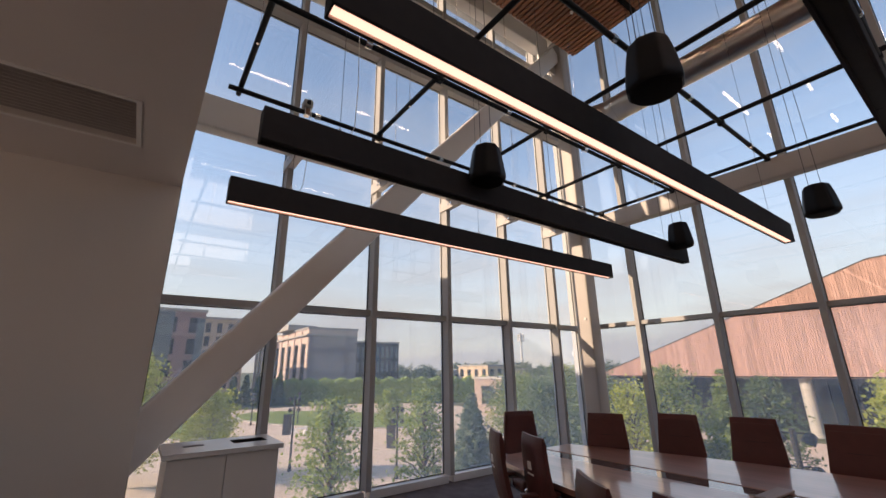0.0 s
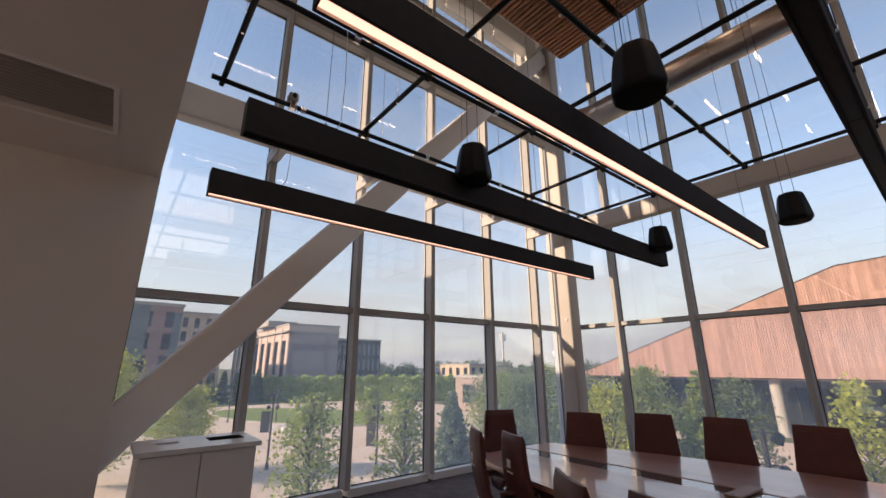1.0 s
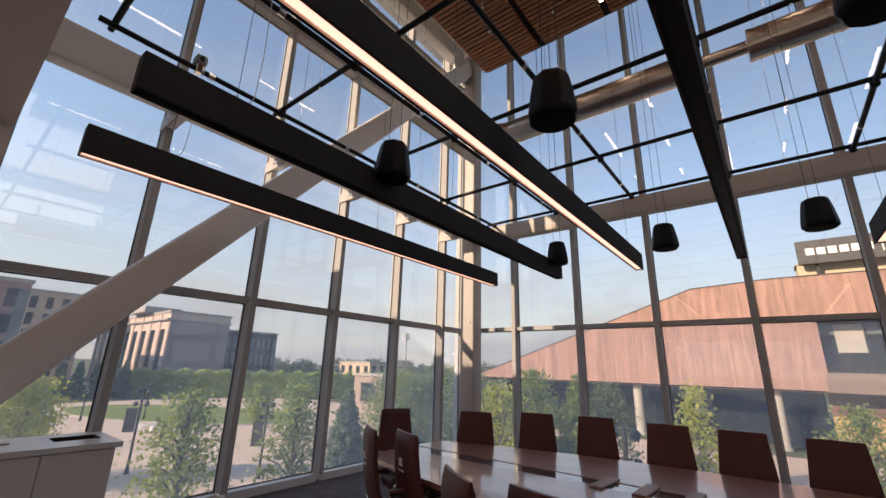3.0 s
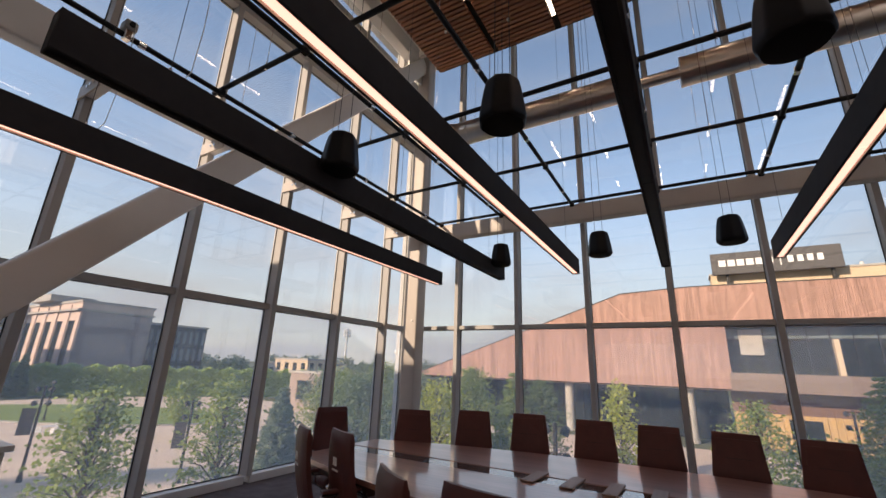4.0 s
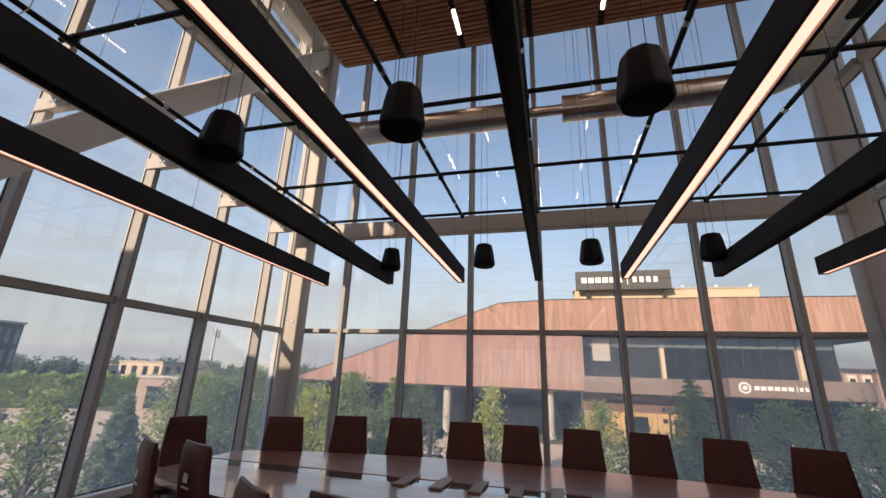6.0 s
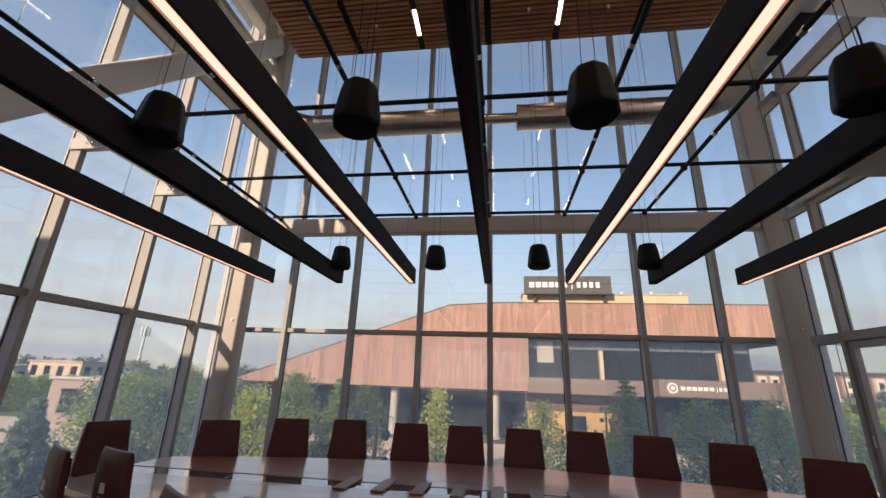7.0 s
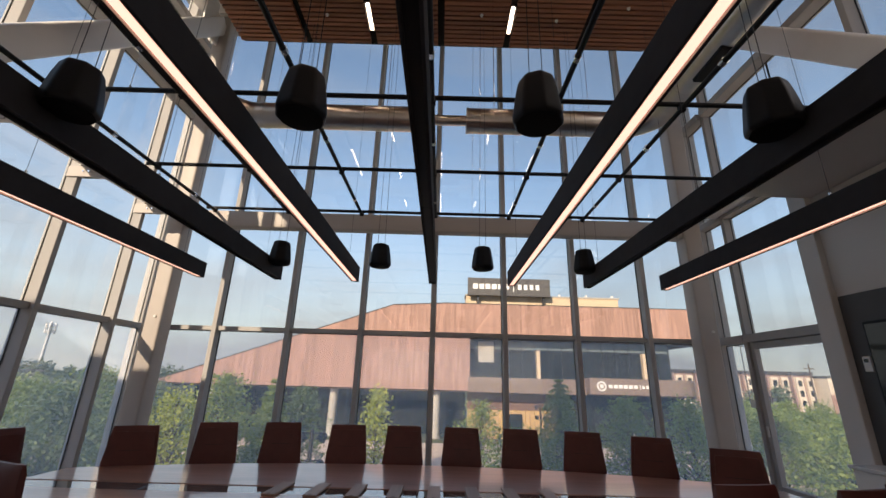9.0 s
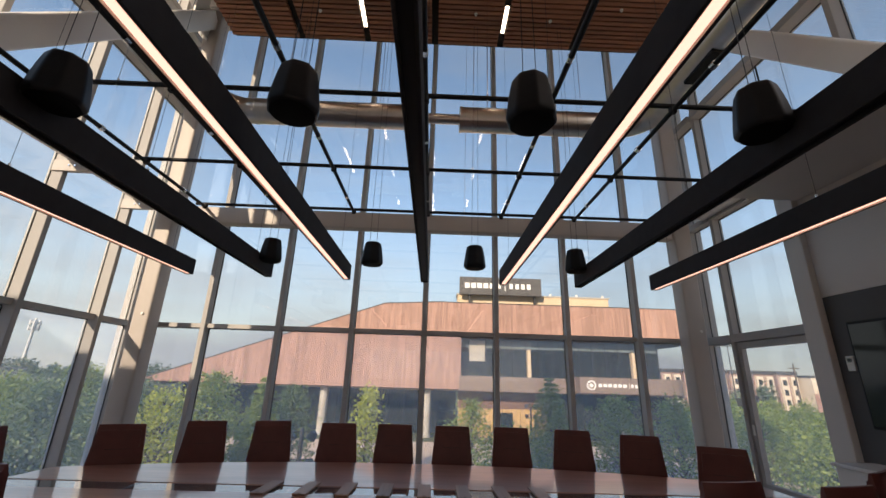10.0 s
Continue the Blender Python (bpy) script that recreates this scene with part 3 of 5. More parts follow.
# ---- conference table ----
T_Z = 0.74


def table_edge(side, n=30, half=2.85, y_mid=3.2):
    """Boat-shaped edge of the top: far (+1) or near (-1) side."""
    pts = []
    for i in range(n + 1):
        x = -half + 2 * half * i / n - 0.12
        u = (x + 0.12) / half
        pts.append((x, y_mid + side * (0.5 + 0.5 * (1 - abs(u) ** 2.2))))
    return pts


table = thing("conference_table", "long boat-shaped reddish walnut conference table with glass inset", "conference table")
far = table_edge(1)
near = table_edge(-1)
ZI0, ZI1 = 3.12, 3.32
for nm, outline in (("tabletop", [(-2.97, ZI1)] + far + [(2.73, ZI1)]), ("tabletop", [(-2.97, ZI0)] + near + [(2.73, ZI0)])):
    bm = prism(outline, T_Z - 0.035, T_Z)
    bmesh.ops.bevel(bm, geom=[e for e in bm.edges if e.verts[0].co.z > T_Z - 0.001 and e.verts[1].co.z > T_Z - 0.001], offset=0.004, segments=2, affect="EDGES")
    part(nm, bm, M_TABLE, table)
    part("edge_band", prism([(x * 0.993, 3.22 + (y - 3.22) * 0.985) for x, y in outline], T_Z - 0.075, T_Z - 0.036), M_TABLE_EDGE, table)
for k in range(6):
    x0 = -2.95 + k * 0.945
    part("glass_inset", box(x0 + 0.003, x0 + 0.94, ZI0 + 0.003, ZI1 - 0.003, T_Z - 0.03, T_Z - 0.004, 0.002), M_INSET, table, "black glass strip set in the table")
for x in (-1.9, 1.66):
    part("pedestal", box(x - 0.5, x + 0.5, 2.85, 3.6, 0.02, T_Z - 0.08, 0.02), M_TABLE_EDGE, table)
    part("plinth", box(x - 0.54, x + 0.54, 2.8, 3.65, 0.0, 0.02), M_BLACK, table)
part("modesty_panel", box(-1.4, 1.16, 3.18, 3.24, 0.12, T_Z - 0.08), M_TABLE_EDGE, table)
for k in range(8):
    x = -1.08 + k * 0.27
    ob = thing("cable_hatch", "wooden cross plate over the glass strip of the table", "cable cover", "table cable covers", (x, 3.22, T_Z + 0.001), -4 + k)
    part("plate", box(-0.045, 0.045, -0.17, 0.17, 0, 0.014, 0.003), M_HATCH, ob)
    part("pull_notch", box(-0.012, 0.012, -0.155, -0.148, 0.0142, 0.0155), M_TABLE_EDGE, ob)


# ---- chairs ----
def make_chair():
    ch = new("conference_chair")
    # back: tapered and gently bowed, facing +y (sitter looks towards +y)
    def back_shell(thick, w_scale, z0, z1, dy):
        bm = bmesh.new()
        rows = []
        N = 16
        for i in range(N + 1):
            z = z0 + (z1 - z0) * i / N
            u = (z - 0.44) / 0.605
            w = (0.228 - 0.062 * max(0, u) ** 0.9) * w_scale
            y = -0.165 - 0.105 * u - 0.03 * math.sin(u * math.pi) + dy
            rows.append((z, w, y))
        front, rear = [], []
        for z, w, y in rows:
            f, r = [], []
            u_row = (z - 0.44) / 0.605
            for k in range(9):
                s = -1 + 2 * k / 8
                curve = 0.014 * s * s
                edge = (1 - 0.5 * abs(s) ** 8) * (1 - 0.65 * max(0.0, (u_row - 0.9) / 0.1) ** 2)
                f.append(bm.verts.new((s * w, y + curve + thick / 2 * edge, z)))
                r.append(bm.verts.new((s * w, y + curve - thick / 2 * edge, z)))
            front.append(f)
            rear.append(r)
        for i in range(N):
            for k in range(8):
                bm.faces.new((front[i][k], front[i][k + 1], front[i + 1][k + 1], front[i + 1][k]))
                bm.faces.new((rear[i][k], rear[i + 1][k], rear[i + 1][k + 1], rear[i][k + 1]))
            bm.faces.new((front[i][0], front[i + 1][0], rear[i + 1][0], rear[i][0]))
            bm.faces.new((front[i][8], rear[i][8], rear[i + 1][8], front[i + 1][8]))
        for i in (0, N):
            for k in range(8):
                bm.faces.new((front[i][k], rear[i][k], rear[i][k + 1], front[i][k + 1]))
        return bm
    bm = back_shell(0.06, 1.0, 0.44, 1.045, 0)
    bmesh.ops.recalc_face_normals(bm, faces=bm.faces[:])
    part("backrest", bm, M_LEATHER, ch, "", True)
    part("headrest_pad", back_shell(0.012, 0.84, 0.865, 1.0, 0.0255), M_LEATHER, ch, "", True)
    part("seam", box(-0.17, 0.17, -0.2315, -0.2285, 0.851, 0.8535, 0.0005), M_SEAM, ch)
    part("emblem", box(-0.026, 0.026, -0.2968, -0.286, 0.83, 0.88, 0.001), M_PATCH, ch, "pale square embroidered emblem")
    part("emblem_bar", box(-0.045, 0.045, -0.2905, -0.28, 0.795, 0.806, 0.001), M_PATCH, ch, "pale embroidered line")
    part("seat", box(-0.26, 0.26, -0.2, 0.28, 0.4, 0.5, 0.035, None, 3), M_LEATHER, ch, "", True)
    part("seat_pan", box(-0.22, 0.22, -0.22, 0.22, 0.375, 0.4, 0.01), M_RUBBER, ch)
    for sx in (-1, 1):
        bm = bmesh.new()
        add_sweep(bm, [(sx * 0.27, -0.19, 0.5), (sx * 0.3, -0.2, 0.62), (sx * 0.3, -0.15, 0.655), (sx * 0.3, 0.08, 0.655), (sx * 0.3, 0.14, 0.62), (sx * 0.29, 0.12, 0.45), (sx * 0.25, 0.08, 0.41)], 0.014, 8)
        part("armrest", bm, M_CHROME, ch, "", True)
        part("arm_pad", box(sx * 0.3 - 0.03, sx * 0.3 + 0.03, -0.17, 0.1, 0.668, 0.69, 0.01, None, 2), M_LEATHER, ch)
    part("gas_lift", tube((0, 0, 0.1), (0, 0, 0.38), 0.028), M_CHROME, ch, "", True)
    for k in range(5):
        a = 2 * math.pi * k / 5
        d = Vector((math.cos(a), math.sin(a), 0))
        bm = bmesh.new()
        add_sweep(bm, [d * 0.02 + Vector((0, 0, 0.13)), d * 0.16 + Vector((0, 0, 0.11)), d * 0.31 + Vector((0, 0, 0.075))], lambda u: 0.028 - 0.012 * u, 8)
        leg = part("leg", bm, M_CHROME, ch, "", True)
        p = d * 0.31
        side = Vector((-d.y, d.x, 0))
        part("castor", tube(p - side * 0.025 + Vector((0, 0, 0.03)), p + side * 0.025 + Vector((0, 0, 0.03)), 0.03, None, 12), M_RUBBER, leg, "black castor")
    return tagged(ch, "high-backed dark brown leather swivel chair at the table", "chair", "chairs round the table")


chair = make_chair()
seats = [(-2.62, 3.9, 205), (-2.12, 4.33, 200), (-1.55, 4.5, 194), (-0.88, 4.45, 187), (-0.325, 4.47, 182), (0.25, 4.46, 179), (0.845, 4.48, 175),
         (1.44, 4.4, 168), (1.98, 4.12, 163), (2.31, 3.47, 158),
         (-3.37, 3.43, -110), (-2.5, 2.27, -31), (-2.16, 2.3, -23), (-1.215, 1.62, -34), (-0.785, 1.6, -10), (1.55, 2.27, 8), (2.12, 2.24, 12), (2.72, 2.65, 30)]
first = True
for x, y, turn in seats:
    # the seat's place is given at the top of its back
    m = pose(x, y, 0, 0, 0, turn) @ Matrix.Translation((0, 0.27, 0))
    if first:
        chair.matrix_basis = m
        first = False
    else:
        copy_thing(chair, m)

# ---- side cabinet and wall things ----
cab = thing("side_cabinet", "white laminate waste cabinet with an open top slot", "cabinet", "", (-3.88, 0.63, 0))
part("body", box(-0.26, 0.245, -0.37, 0.37, 0.08, 0.917), M_CAB, cab)
part("plinth", box(-0.24, 0.21, -0.35, 0.35, 0.0, 0.08), M_RUBBER, cab)
for y0, y1 in ((-0.37, -0.003), (0.003, 0.37)):
    part("door", box(0.247, 0.266, y0, y1, 0.085, 0.912, 0.002), M_CAB, cab)
bm = bmesh.new()
for x0, x1, y0, y1 in ((-0.29, -0.13, -0.4, 0.4), (0.05, 0.29, -0.4, 0.4), (-0.13, 0.05, -0.4, 0.08), (-0.13, 0.05, 0.33, 0.4)):
    add_box(bm, x0, x1, y0, y1, 0.919, 0.952)
part("worktop", bm, M_CABTOP, cab)
# Black strips and a shallow plate stand in for the slot's dark inside
for x0, x1, y0, y1 in ((-0.1298, -0.125, 0.0802, 0.3298), (0.045, 0.0498, 0.0802, 0.3298), (-0.1248, 0.0448, 0.0802, 0.085), (-0.1248, 0.0448, 0.325, 0.3298)):
    part("slot_shade_strip", box(x0, x1, y0, y1, 0.926, 0.954), M_DARKGAP, cab, "black strip for the shade inside the waste slot")
part("slot_shade_plate", box(-0.128, 0.048, 0.082, 0.328, 0.918, 0.925), M_DARKGAP, cab, "black plate for the shade in the open waste slot")
part("outlet", box(-0.06, 0.0, -0.26, -0.12, 0.953, 0.958, 0.002), M_VENT, cab, "flush grey outlet plate")

tv = thing("wall_screen", "large black wall screen switched off", "screen")
part("bezel", box(4.585, 4.655, 2.44, 4.44, 1.13, 2.22, 0.01), M_BLACK, tv)
part("display", box(4.58, 4.5845, 2.47, 4.41, 1.16, 2.19), M_SCREEN, tv)
ob = thing("wall_control", "small white wall control panel on charcoal wall", "control panel")
part("case", box(4.62, 4.659, 4.485, 4.575, 1.705, 1.865, 0.008, None, 2), M_PLASTIC, ob)
part("display", box(4.617, 4.6195, 4.505, 4.555, 1.8, 1.84), M_SCREEN, ob)

ob = thing("window_notice", "small white paper notice stuck on the glass", "notice", "", (XC - 0.0095, 6.58, 1.28))
part("paper", box(-0.0016, 0, -0.08, 0.08, -0.055, 0.055), M_PLASTIC, ob)

cr = thing("credenza", "low white laminate credenza under the wall screen", "cabinet")
part("body", box(4.24, 4.65, 2.32, 4.58, 0.08, 0.755), M_CAB, cr)
part("plinth", box(4.28, 4.65, 2.36, 4.54, 0.0, 0.08), M_RUBBER, cr)
part("worktop", box(4.2, 4.655, 2.3, 4.6, 0.757, 0.79, 0.003), M_CABTOP, cr)
for k in range(4):
    part("door", box(4.222, 4.2385, 2.323 + k * 0.565, 2.882 + k * 0.565, 0.085, 0.75, 0.002), M_CAB, cr)


# ======== outside ========
M_PAVE = material("tan concrete plaza paving", (0.66, 0.52, 0.415), 0.85, vary=0.14, scale=1.2, bump=0.1, bump_scale=20)
M_PAVEBAND = material("paler concrete paving", (0.70, 0.57, 0.46), 0.85, vary=0.12, scale=1.0)
M_GRASS = material("mown lawn", (0.17, 0.235, 0.05), 0.95, vary=0.3, scale=4, bump=0.5, bump_scale=60)
M_EARTH = material("far ground", (0.11, 0.12, 0.06), 0.95, vary=0.35, scale=0.15)
M_ASPHALT = material("asphalt", (0.055, 0.055, 0.058), 0.9, vary=0.2, scale=2)
M_CONC = material("pale concrete", (0.42, 0.39, 0.35), 0.8, vary=0.12, scale=0.8, bump=0.05)
M_CLAD = material("reddish cedar cladding boards", (0.362, 0.214, 0.174), 0.75, vary=0.24, scale=1.5, stretch=(3, 3, 0.25), island=0.55)
# Darker brown than the cladding, for the wall behind it and the soffit
M_CLADDARK = material("dark brown timber", (0.12, 0.07, 0.05), 0.8, vary=0.2, scale=1.0)
M_BAND = material("grey brown fascia panel", (0.20, 0.145, 0.12), 0.7, vary=0.1, scale=0.6)
# Brown of the lining where the fascia shades it
M_LINING_SHADE = material("timber lining darkened for shade", (0.17, 0.10, 0.075), 0.8, vary=0.15, scale=1.2, stretch=(3, 3, 0.3))
M_GOLD = material("honey timber lining", (0.50, 0.32, 0.14), 0.6, vary=0.2, scale=1.0, stretch=(4, 4, 0.3))
M_DGLASS = material("dark building glass", (0.02, 0.024, 0.022), 0.06, vary=0.3, scale=0.3, spec=0.14)
M_DMETAL = material("dark bronze frame", (0.025, 0.023, 0.022), 0.5, vary=0.2)
M_BRICK = material("buff pink brick", (0.64, 0.49, 0.42), 0.85, vary=0.14, scale=2.5, stretch=(1, 1, 3), bump=0.1, bump_scale=15)
# Darker copy of the brick, with the shade of the unlit side
M_BRICK_SHADE = material("buff brick darkened for shade", (0.32, 0.265, 0.26), 0.85, vary=0.14, scale=2.5, stretch=(1, 1, 3))
M_REDBRICK = material("red brick", (0.36, 0.21, 0.18), 0.85, vary=0.16, scale=2.5, stretch=(1, 1, 3))
M_CREAM = material("cream panel", (0.60, 0.46, 0.32), 0.75, vary=0.08, scale=0.8)
M_SIGNBOX = material("charcoal sign panel", (0.085, 0.08, 0.08), 0.6, vary=0.08, scale=1.0)
M_SIGNWHITE = material("white sign shapes", (0.85, 0.84, 0.82), 0.5, vary=0.02)
M_ROOF = material("dark flat roofing", (0.06, 0.06, 0.065), 0.9, vary=0.2, scale=0.5)
M_BARK = material("grey brown bark", (0.11, 0.085, 0.065), 0.9, vary=0.3, scale=15, stretch=(1, 1, 0.3), bump=0.5, bump_scale=40)
M_POLE = material("black lamp post paint", (0.02, 0.02, 0.022), 0.5, vary=0.15)
M_DULLBRICK = material("dull red brown brick", (0.30, 0.20, 0.175), 0.85, vary=0.15, scale=1.5)
M_TRIM = material("pale cream siding", (0.66, 0.56, 0.45), 0.8, vary=0.1, scale=0.6)
M_TANWALL = material("tan rendered wall", (0.34, 0.26, 0.22), 0.85, vary=0.12, scale=0.8)
# Pale base colour stands in for the sky reflected in this glass
M_PALEGLASS = material("pale building glass with reflection in its colour", (0.15, 0.185, 0.19), 0.08, vary=0.25, scale=0.3)
M_WHITE = material("galvanised white steel", (0.6, 0.6, 0.6), 0.5, vary=0.05)


def leaf_material(name, colour, bright, trans=0.45):
    m = bpy.data.materials.new(name)
    m.use_nodes = True
    nt = m.node_tree
    nt.nodes.clear()
    L = nt.links.new
    out = nt.nodes.new("ShaderNodeOutputMaterial")
    geo = nt.nodes.new("ShaderNodeNewGeometry")
    mix = nt.nodes.new("ShaderNodeMix")
    mix.data_type = "RGBA"
    mix.inputs["A"].default_value, mix.inputs["B"].default_value = (*colour, 1), (*bright, 1)
    L(geo.outputs["Random Per Island"], mix.inputs["Factor"])
    d = nt.nodes.new("ShaderNodeBsdfPrincipled")
    d.inputs["Roughness"].default_value = 0.55
    t = nt.nodes.new("ShaderNodeBsdfTranslucent")
    L(mix.outputs["Result"], d.inputs["Base Color"])
    L(mix.outputs["Result"], t.inputs["Color"])
    ms = nt.nodes.new("ShaderNodeMixShader")
    ms.inputs[0].default_value = trans
    L(d.outputs[0], ms.inputs[1])
    L(t.outputs[0], ms.inputs[2])
    L(ms.outputs[0], out.inputs["Surface"])
    return m


M_LEAF = leaf_material("green leaves", (0.17, 0.25, 0.055), (0.39, 0.47, 0.13), 0.55)
M_LEAF_Y = leaf_material("yellow green leaves", (0.33, 0.39, 0.055), (0.62, 0.65, 0.13), 0.55)
M_LEAF_D = leaf_material("dark green leaves", (0.085, 0.135, 0.051), (0.203, 0.270, 0.101), 0.35)
M_NEEDLE = leaf_material("blue green needles", (0.13, 0.20, 0.14), (0.27, 0.35, 0.24), 0.45)
M_WOODS = leaf_material("far woods leaves", (0.100, 0.150, 0.098), (0.205, 0.262, 0.165), 0.35)
M_HEDGE = leaf_material("hedge leaves", (0.33, 0.44, 0.12), (0.55, 0.66, 0.20), 0.6)


def at(az, d, z=None):
    """A ground place by bearing from the room, in degrees clockwise from north, and distance."""
    return Vector((d * math.sin(radians(az)), d * math.cos(radians(az)), GROUND if z is None else z))


def leaf_mesh(name, centres, size, mat, rng, long=1.5, droop=0.0):
    """Small folded leaves, four vertices each, at the given places."""
    n = len(centres)
    c = np.asarray(centres, float)
    a = rng.normal(size=(n, 3))
    a[:, 2] = a[:, 2] * 0.6 - droop
    a /= np.linalg.norm(a, axis=1)[:, None]
    b = np.cross(a, rng.normal(size=(n, 3)))
    b /= np.linalg.norm(b, axis=1)[:, None]
    nn = np.cross(a, b)
    s = (size * rng.uniform(0.6, 1.35, n))[:, None]
    v = np.empty((n, 4, 3))
    v[:, 0] = c - a * s * long * 0.5
    v[:, 1] = c + b * s * 0.5 + nn * s * 0.12
    v[:, 2] = c + a * s * long * 0.5
    v[:, 3] = c - b * s * 0.5 + nn * s * 0.12
    me = bpy.data.meshes.new(name)
    me.from_pydata(v.reshape(-1, 3).tolist(), [], np.arange(4 * n).reshape(n, 4).tolist())
    me.materials.append(mat)
    return me


def broad_tree(base, height, width, leaves, size, mat, seed, label, low=0.3, clumps=46, group="young trees", lean=0.0):
    rng = np.random.default_rng(seed)
    leaves, size = int(leaves * 0.62), size * 1.45
    ob = thing("tree", label, "tree", group, tuple(base), float(rng.uniform(0, 360)))
    bm = bmesh.new()
    top = height * 0.93
    r = 0.018 * height
    trunk = [(math.sin(u * 3 + seed) * 0.02 * height * u + lean * u, math.cos(u * 2.3 + seed) * 0.02 * height * u, top * u) for u in [k / 8 for k in range(9)]]
    add_sweep(bm, trunk, lambda u: r * (1 - 0.85 * u) + 0.006, 8)
    part("trunk", bm, M_BARK, ob, "", True)
    bm = bmesh.new()
    cents = []
    for k in range(clumps):
        u = low + (0.98 - low) * (k + rng.uniform(0, 1)) / clumps
        env = math.sin(math.pi * min(1, max(0, (u - low + 0.08) / (1.08 - low))) ** 0.75) ** 0.8
        reach = width * 0.5 * env * rng.uniform(0.45, 1.05)
        ang = k * 2.4 + rng.uniform(-0.5, 0.5)
        i = min(8, int(u * 8))
        p0 = Vector(trunk[i])
        p0.z = max(low * 0.8, u - 0.12) * top
        p1 = Vector((p0.x + math.cos(ang) * reach, p0.y + math.sin(ang) * reach, u * height))
        mid = (p0 + p1) / 2 + Vector((0, 0, 0.04 * height))
        add_sweep(bm, [p0, mid, p1], lambda q: r * 0.35 * (1 - 0.8 * q) + 0.003, 5)
        for q in (0.55, 0.8, 1.0, 1.05):
            cents.append(((p0.lerp(p1, q) if q < 0.7 else p1.lerp(mid, 1 - q)), 0.09 * width * rng.uniform(0.6, 1.5)))
    part("limbs", bm, M_BARK, ob, "", True)
    per = max(1, leaves // len(cents))
    pts = np.concatenate([np.array(c) + rng.normal(size=(per, 3)) * s * np.array([1.15, 1.15, 0.48]) for c, s in cents])
    crown = new("crown", leaf_mesh("crown", pts, size, mat, rng, 1.35, 0.3))
    crown.parent = ob
    return ob


def conifer(base, height, width, leaves, size, mat, seed, label, group="conifers"):
    rng = np.random.default_rng(seed)
    ob = thing("conifer", label, "tree", group, tuple(base))
    part("trunk", tube((0, 0, 0), (0, 0, height * 0.96), 0.02 * height, 0.01, 8), M_BARK, ob)
    whorls = 26
    pts = []
    bm = bmesh.new()
    for k in range(whorls):
        u = 0.06 + 0.92 * k / whorls
        reach = width * 0.5 * (1 - u) ** 0.85 + 0.04
        for j in range(7):
            ang = 2 * math.pi * (j + rng.uniform(-0.3, 0.3)) / 7 + k
            rr = reach * rng.uniform(0.7, 1.12)
            d = Vector((math.cos(ang), math.sin(ang), 0))
            p0 = Vector((0, 0, u * height))
            p1 = p0 + d * rr + Vector((0, 0, -0.25 * rr))
            add_tube(bm, p0, p1, 0.012 * height * (1 - u) * 0.4 + 0.004, 0.003, 4, False)
            m = max(3, int(leaves / (whorls * 7) * (1.7 * (1 - u) + 0.25)))
            q = rng.uniform(0.15, 1.05, m) ** 0.7
            w = rng.normal(size=(m, 3)) * (0.1 * rr + 0.03) * np.array([1, 1, 0.6])
            pts.append(np.array(p0) + np.outer(q, np.array(p1 - p0)) + w)
    part("limbs", bm, M_BARK, ob)
    crown = new("crown", leaf_mesh("crown", np.concatenate(pts), size, mat, rng, 2.2, 0.2))
    crown.parent = ob
    return ob


# ground
bm = bmesh.new()
bmesh.ops.create_grid(bm, x_segments=40, y_segments=40, size=1500, matrix=Matrix.Translation((0, 0, GROUND)))
structure("ground", bm, M_EARTH, "far flat green ground reaching the horizon", "ground")


def blob(name, c, rx, ry, z0, z1, mat, label, category, turn=0.0, n=48):
    bm = prism([(rx * math.cos(2 * math.pi * k / n), ry * math.sin(2 * math.pi * k / n)) for k in range(n)], z0, z1)
    bmesh.ops.transform(bm, matrix=pose(c[0], c[1], 0, 0, 0, turn), verts=bm.verts[:])
    return structure(name, bm, mat, label, category)


structure("pavement", box(-75, 40, -30, 44, GROUND - 0.2, GROUND + 0.02), M_PAVE, "tan concrete plaza paving around the buildings", "pavement")
# paving joints: shallow bands of darker setts
bm = bmesh.new()
for k in range(18):
    x = -70 + k * 4.0
    add_box(bm, x, x + 0.35, -20, 43, GROUND + 0.021, GROUND + 0.026)
structure("pavement_bands", bm, M_PAVEBAND, "pale concrete bands across the plaza", "pavement")
c = at(-69, 58)
blob("lawn_edge", c, 15.5, 7.2, GROUND + 0.02, GROUND + 0.12, M_CONC, "pale kerb round the lawn", "kerb", 25)
blob("lawn", c, 15.1, 6.8, GROUND + 0.05, GROUND + 0.16, M_GRASS, "oval mown green lawn with a kerb", "lawn", 25)
blob("lawn_edge_2", at(-86, 62), 16, 5, GROUND + 0.02, GROUND + 0.12, M_CONC, "pale kerb round the far lawn", "kerb", 5)
blob("lawn_2", at(-86, 62), 15.6, 4.6, GROUND + 0.05, GROUND + 0.16, M_GRASS, "far mown green lawn", "lawn", 5)
structure("road", box(-240, -78, 30, 36, GROUND - 0.1, GROUND + 0.03), M_ASPHALT, "dark asphalt road beyond the hedge", "road")
structure("road_2", box(44, 120, 30, 62, GROUND - 0.1, GROUND + 0.03), M_ASPHALT, "dark asphalt car park", "road")
structure("storey_below", box(XA - 0.1, XC + 0.1, Y_BACK - 0.2, YB + 0.15, GROUND, -0.31), M_BAND, "plain lower storey under the room", "wall")


# ---- timber-clad building ----
def roof_z(x):
    """Roofline of the timber front: a long rake, then nearly flat."""
    if x < -5.5:
        return 9.45 + (x + 5.5) * 0.352
    return 9.45 + 0.35 * min(1, (x + 5.5) / 6.0)


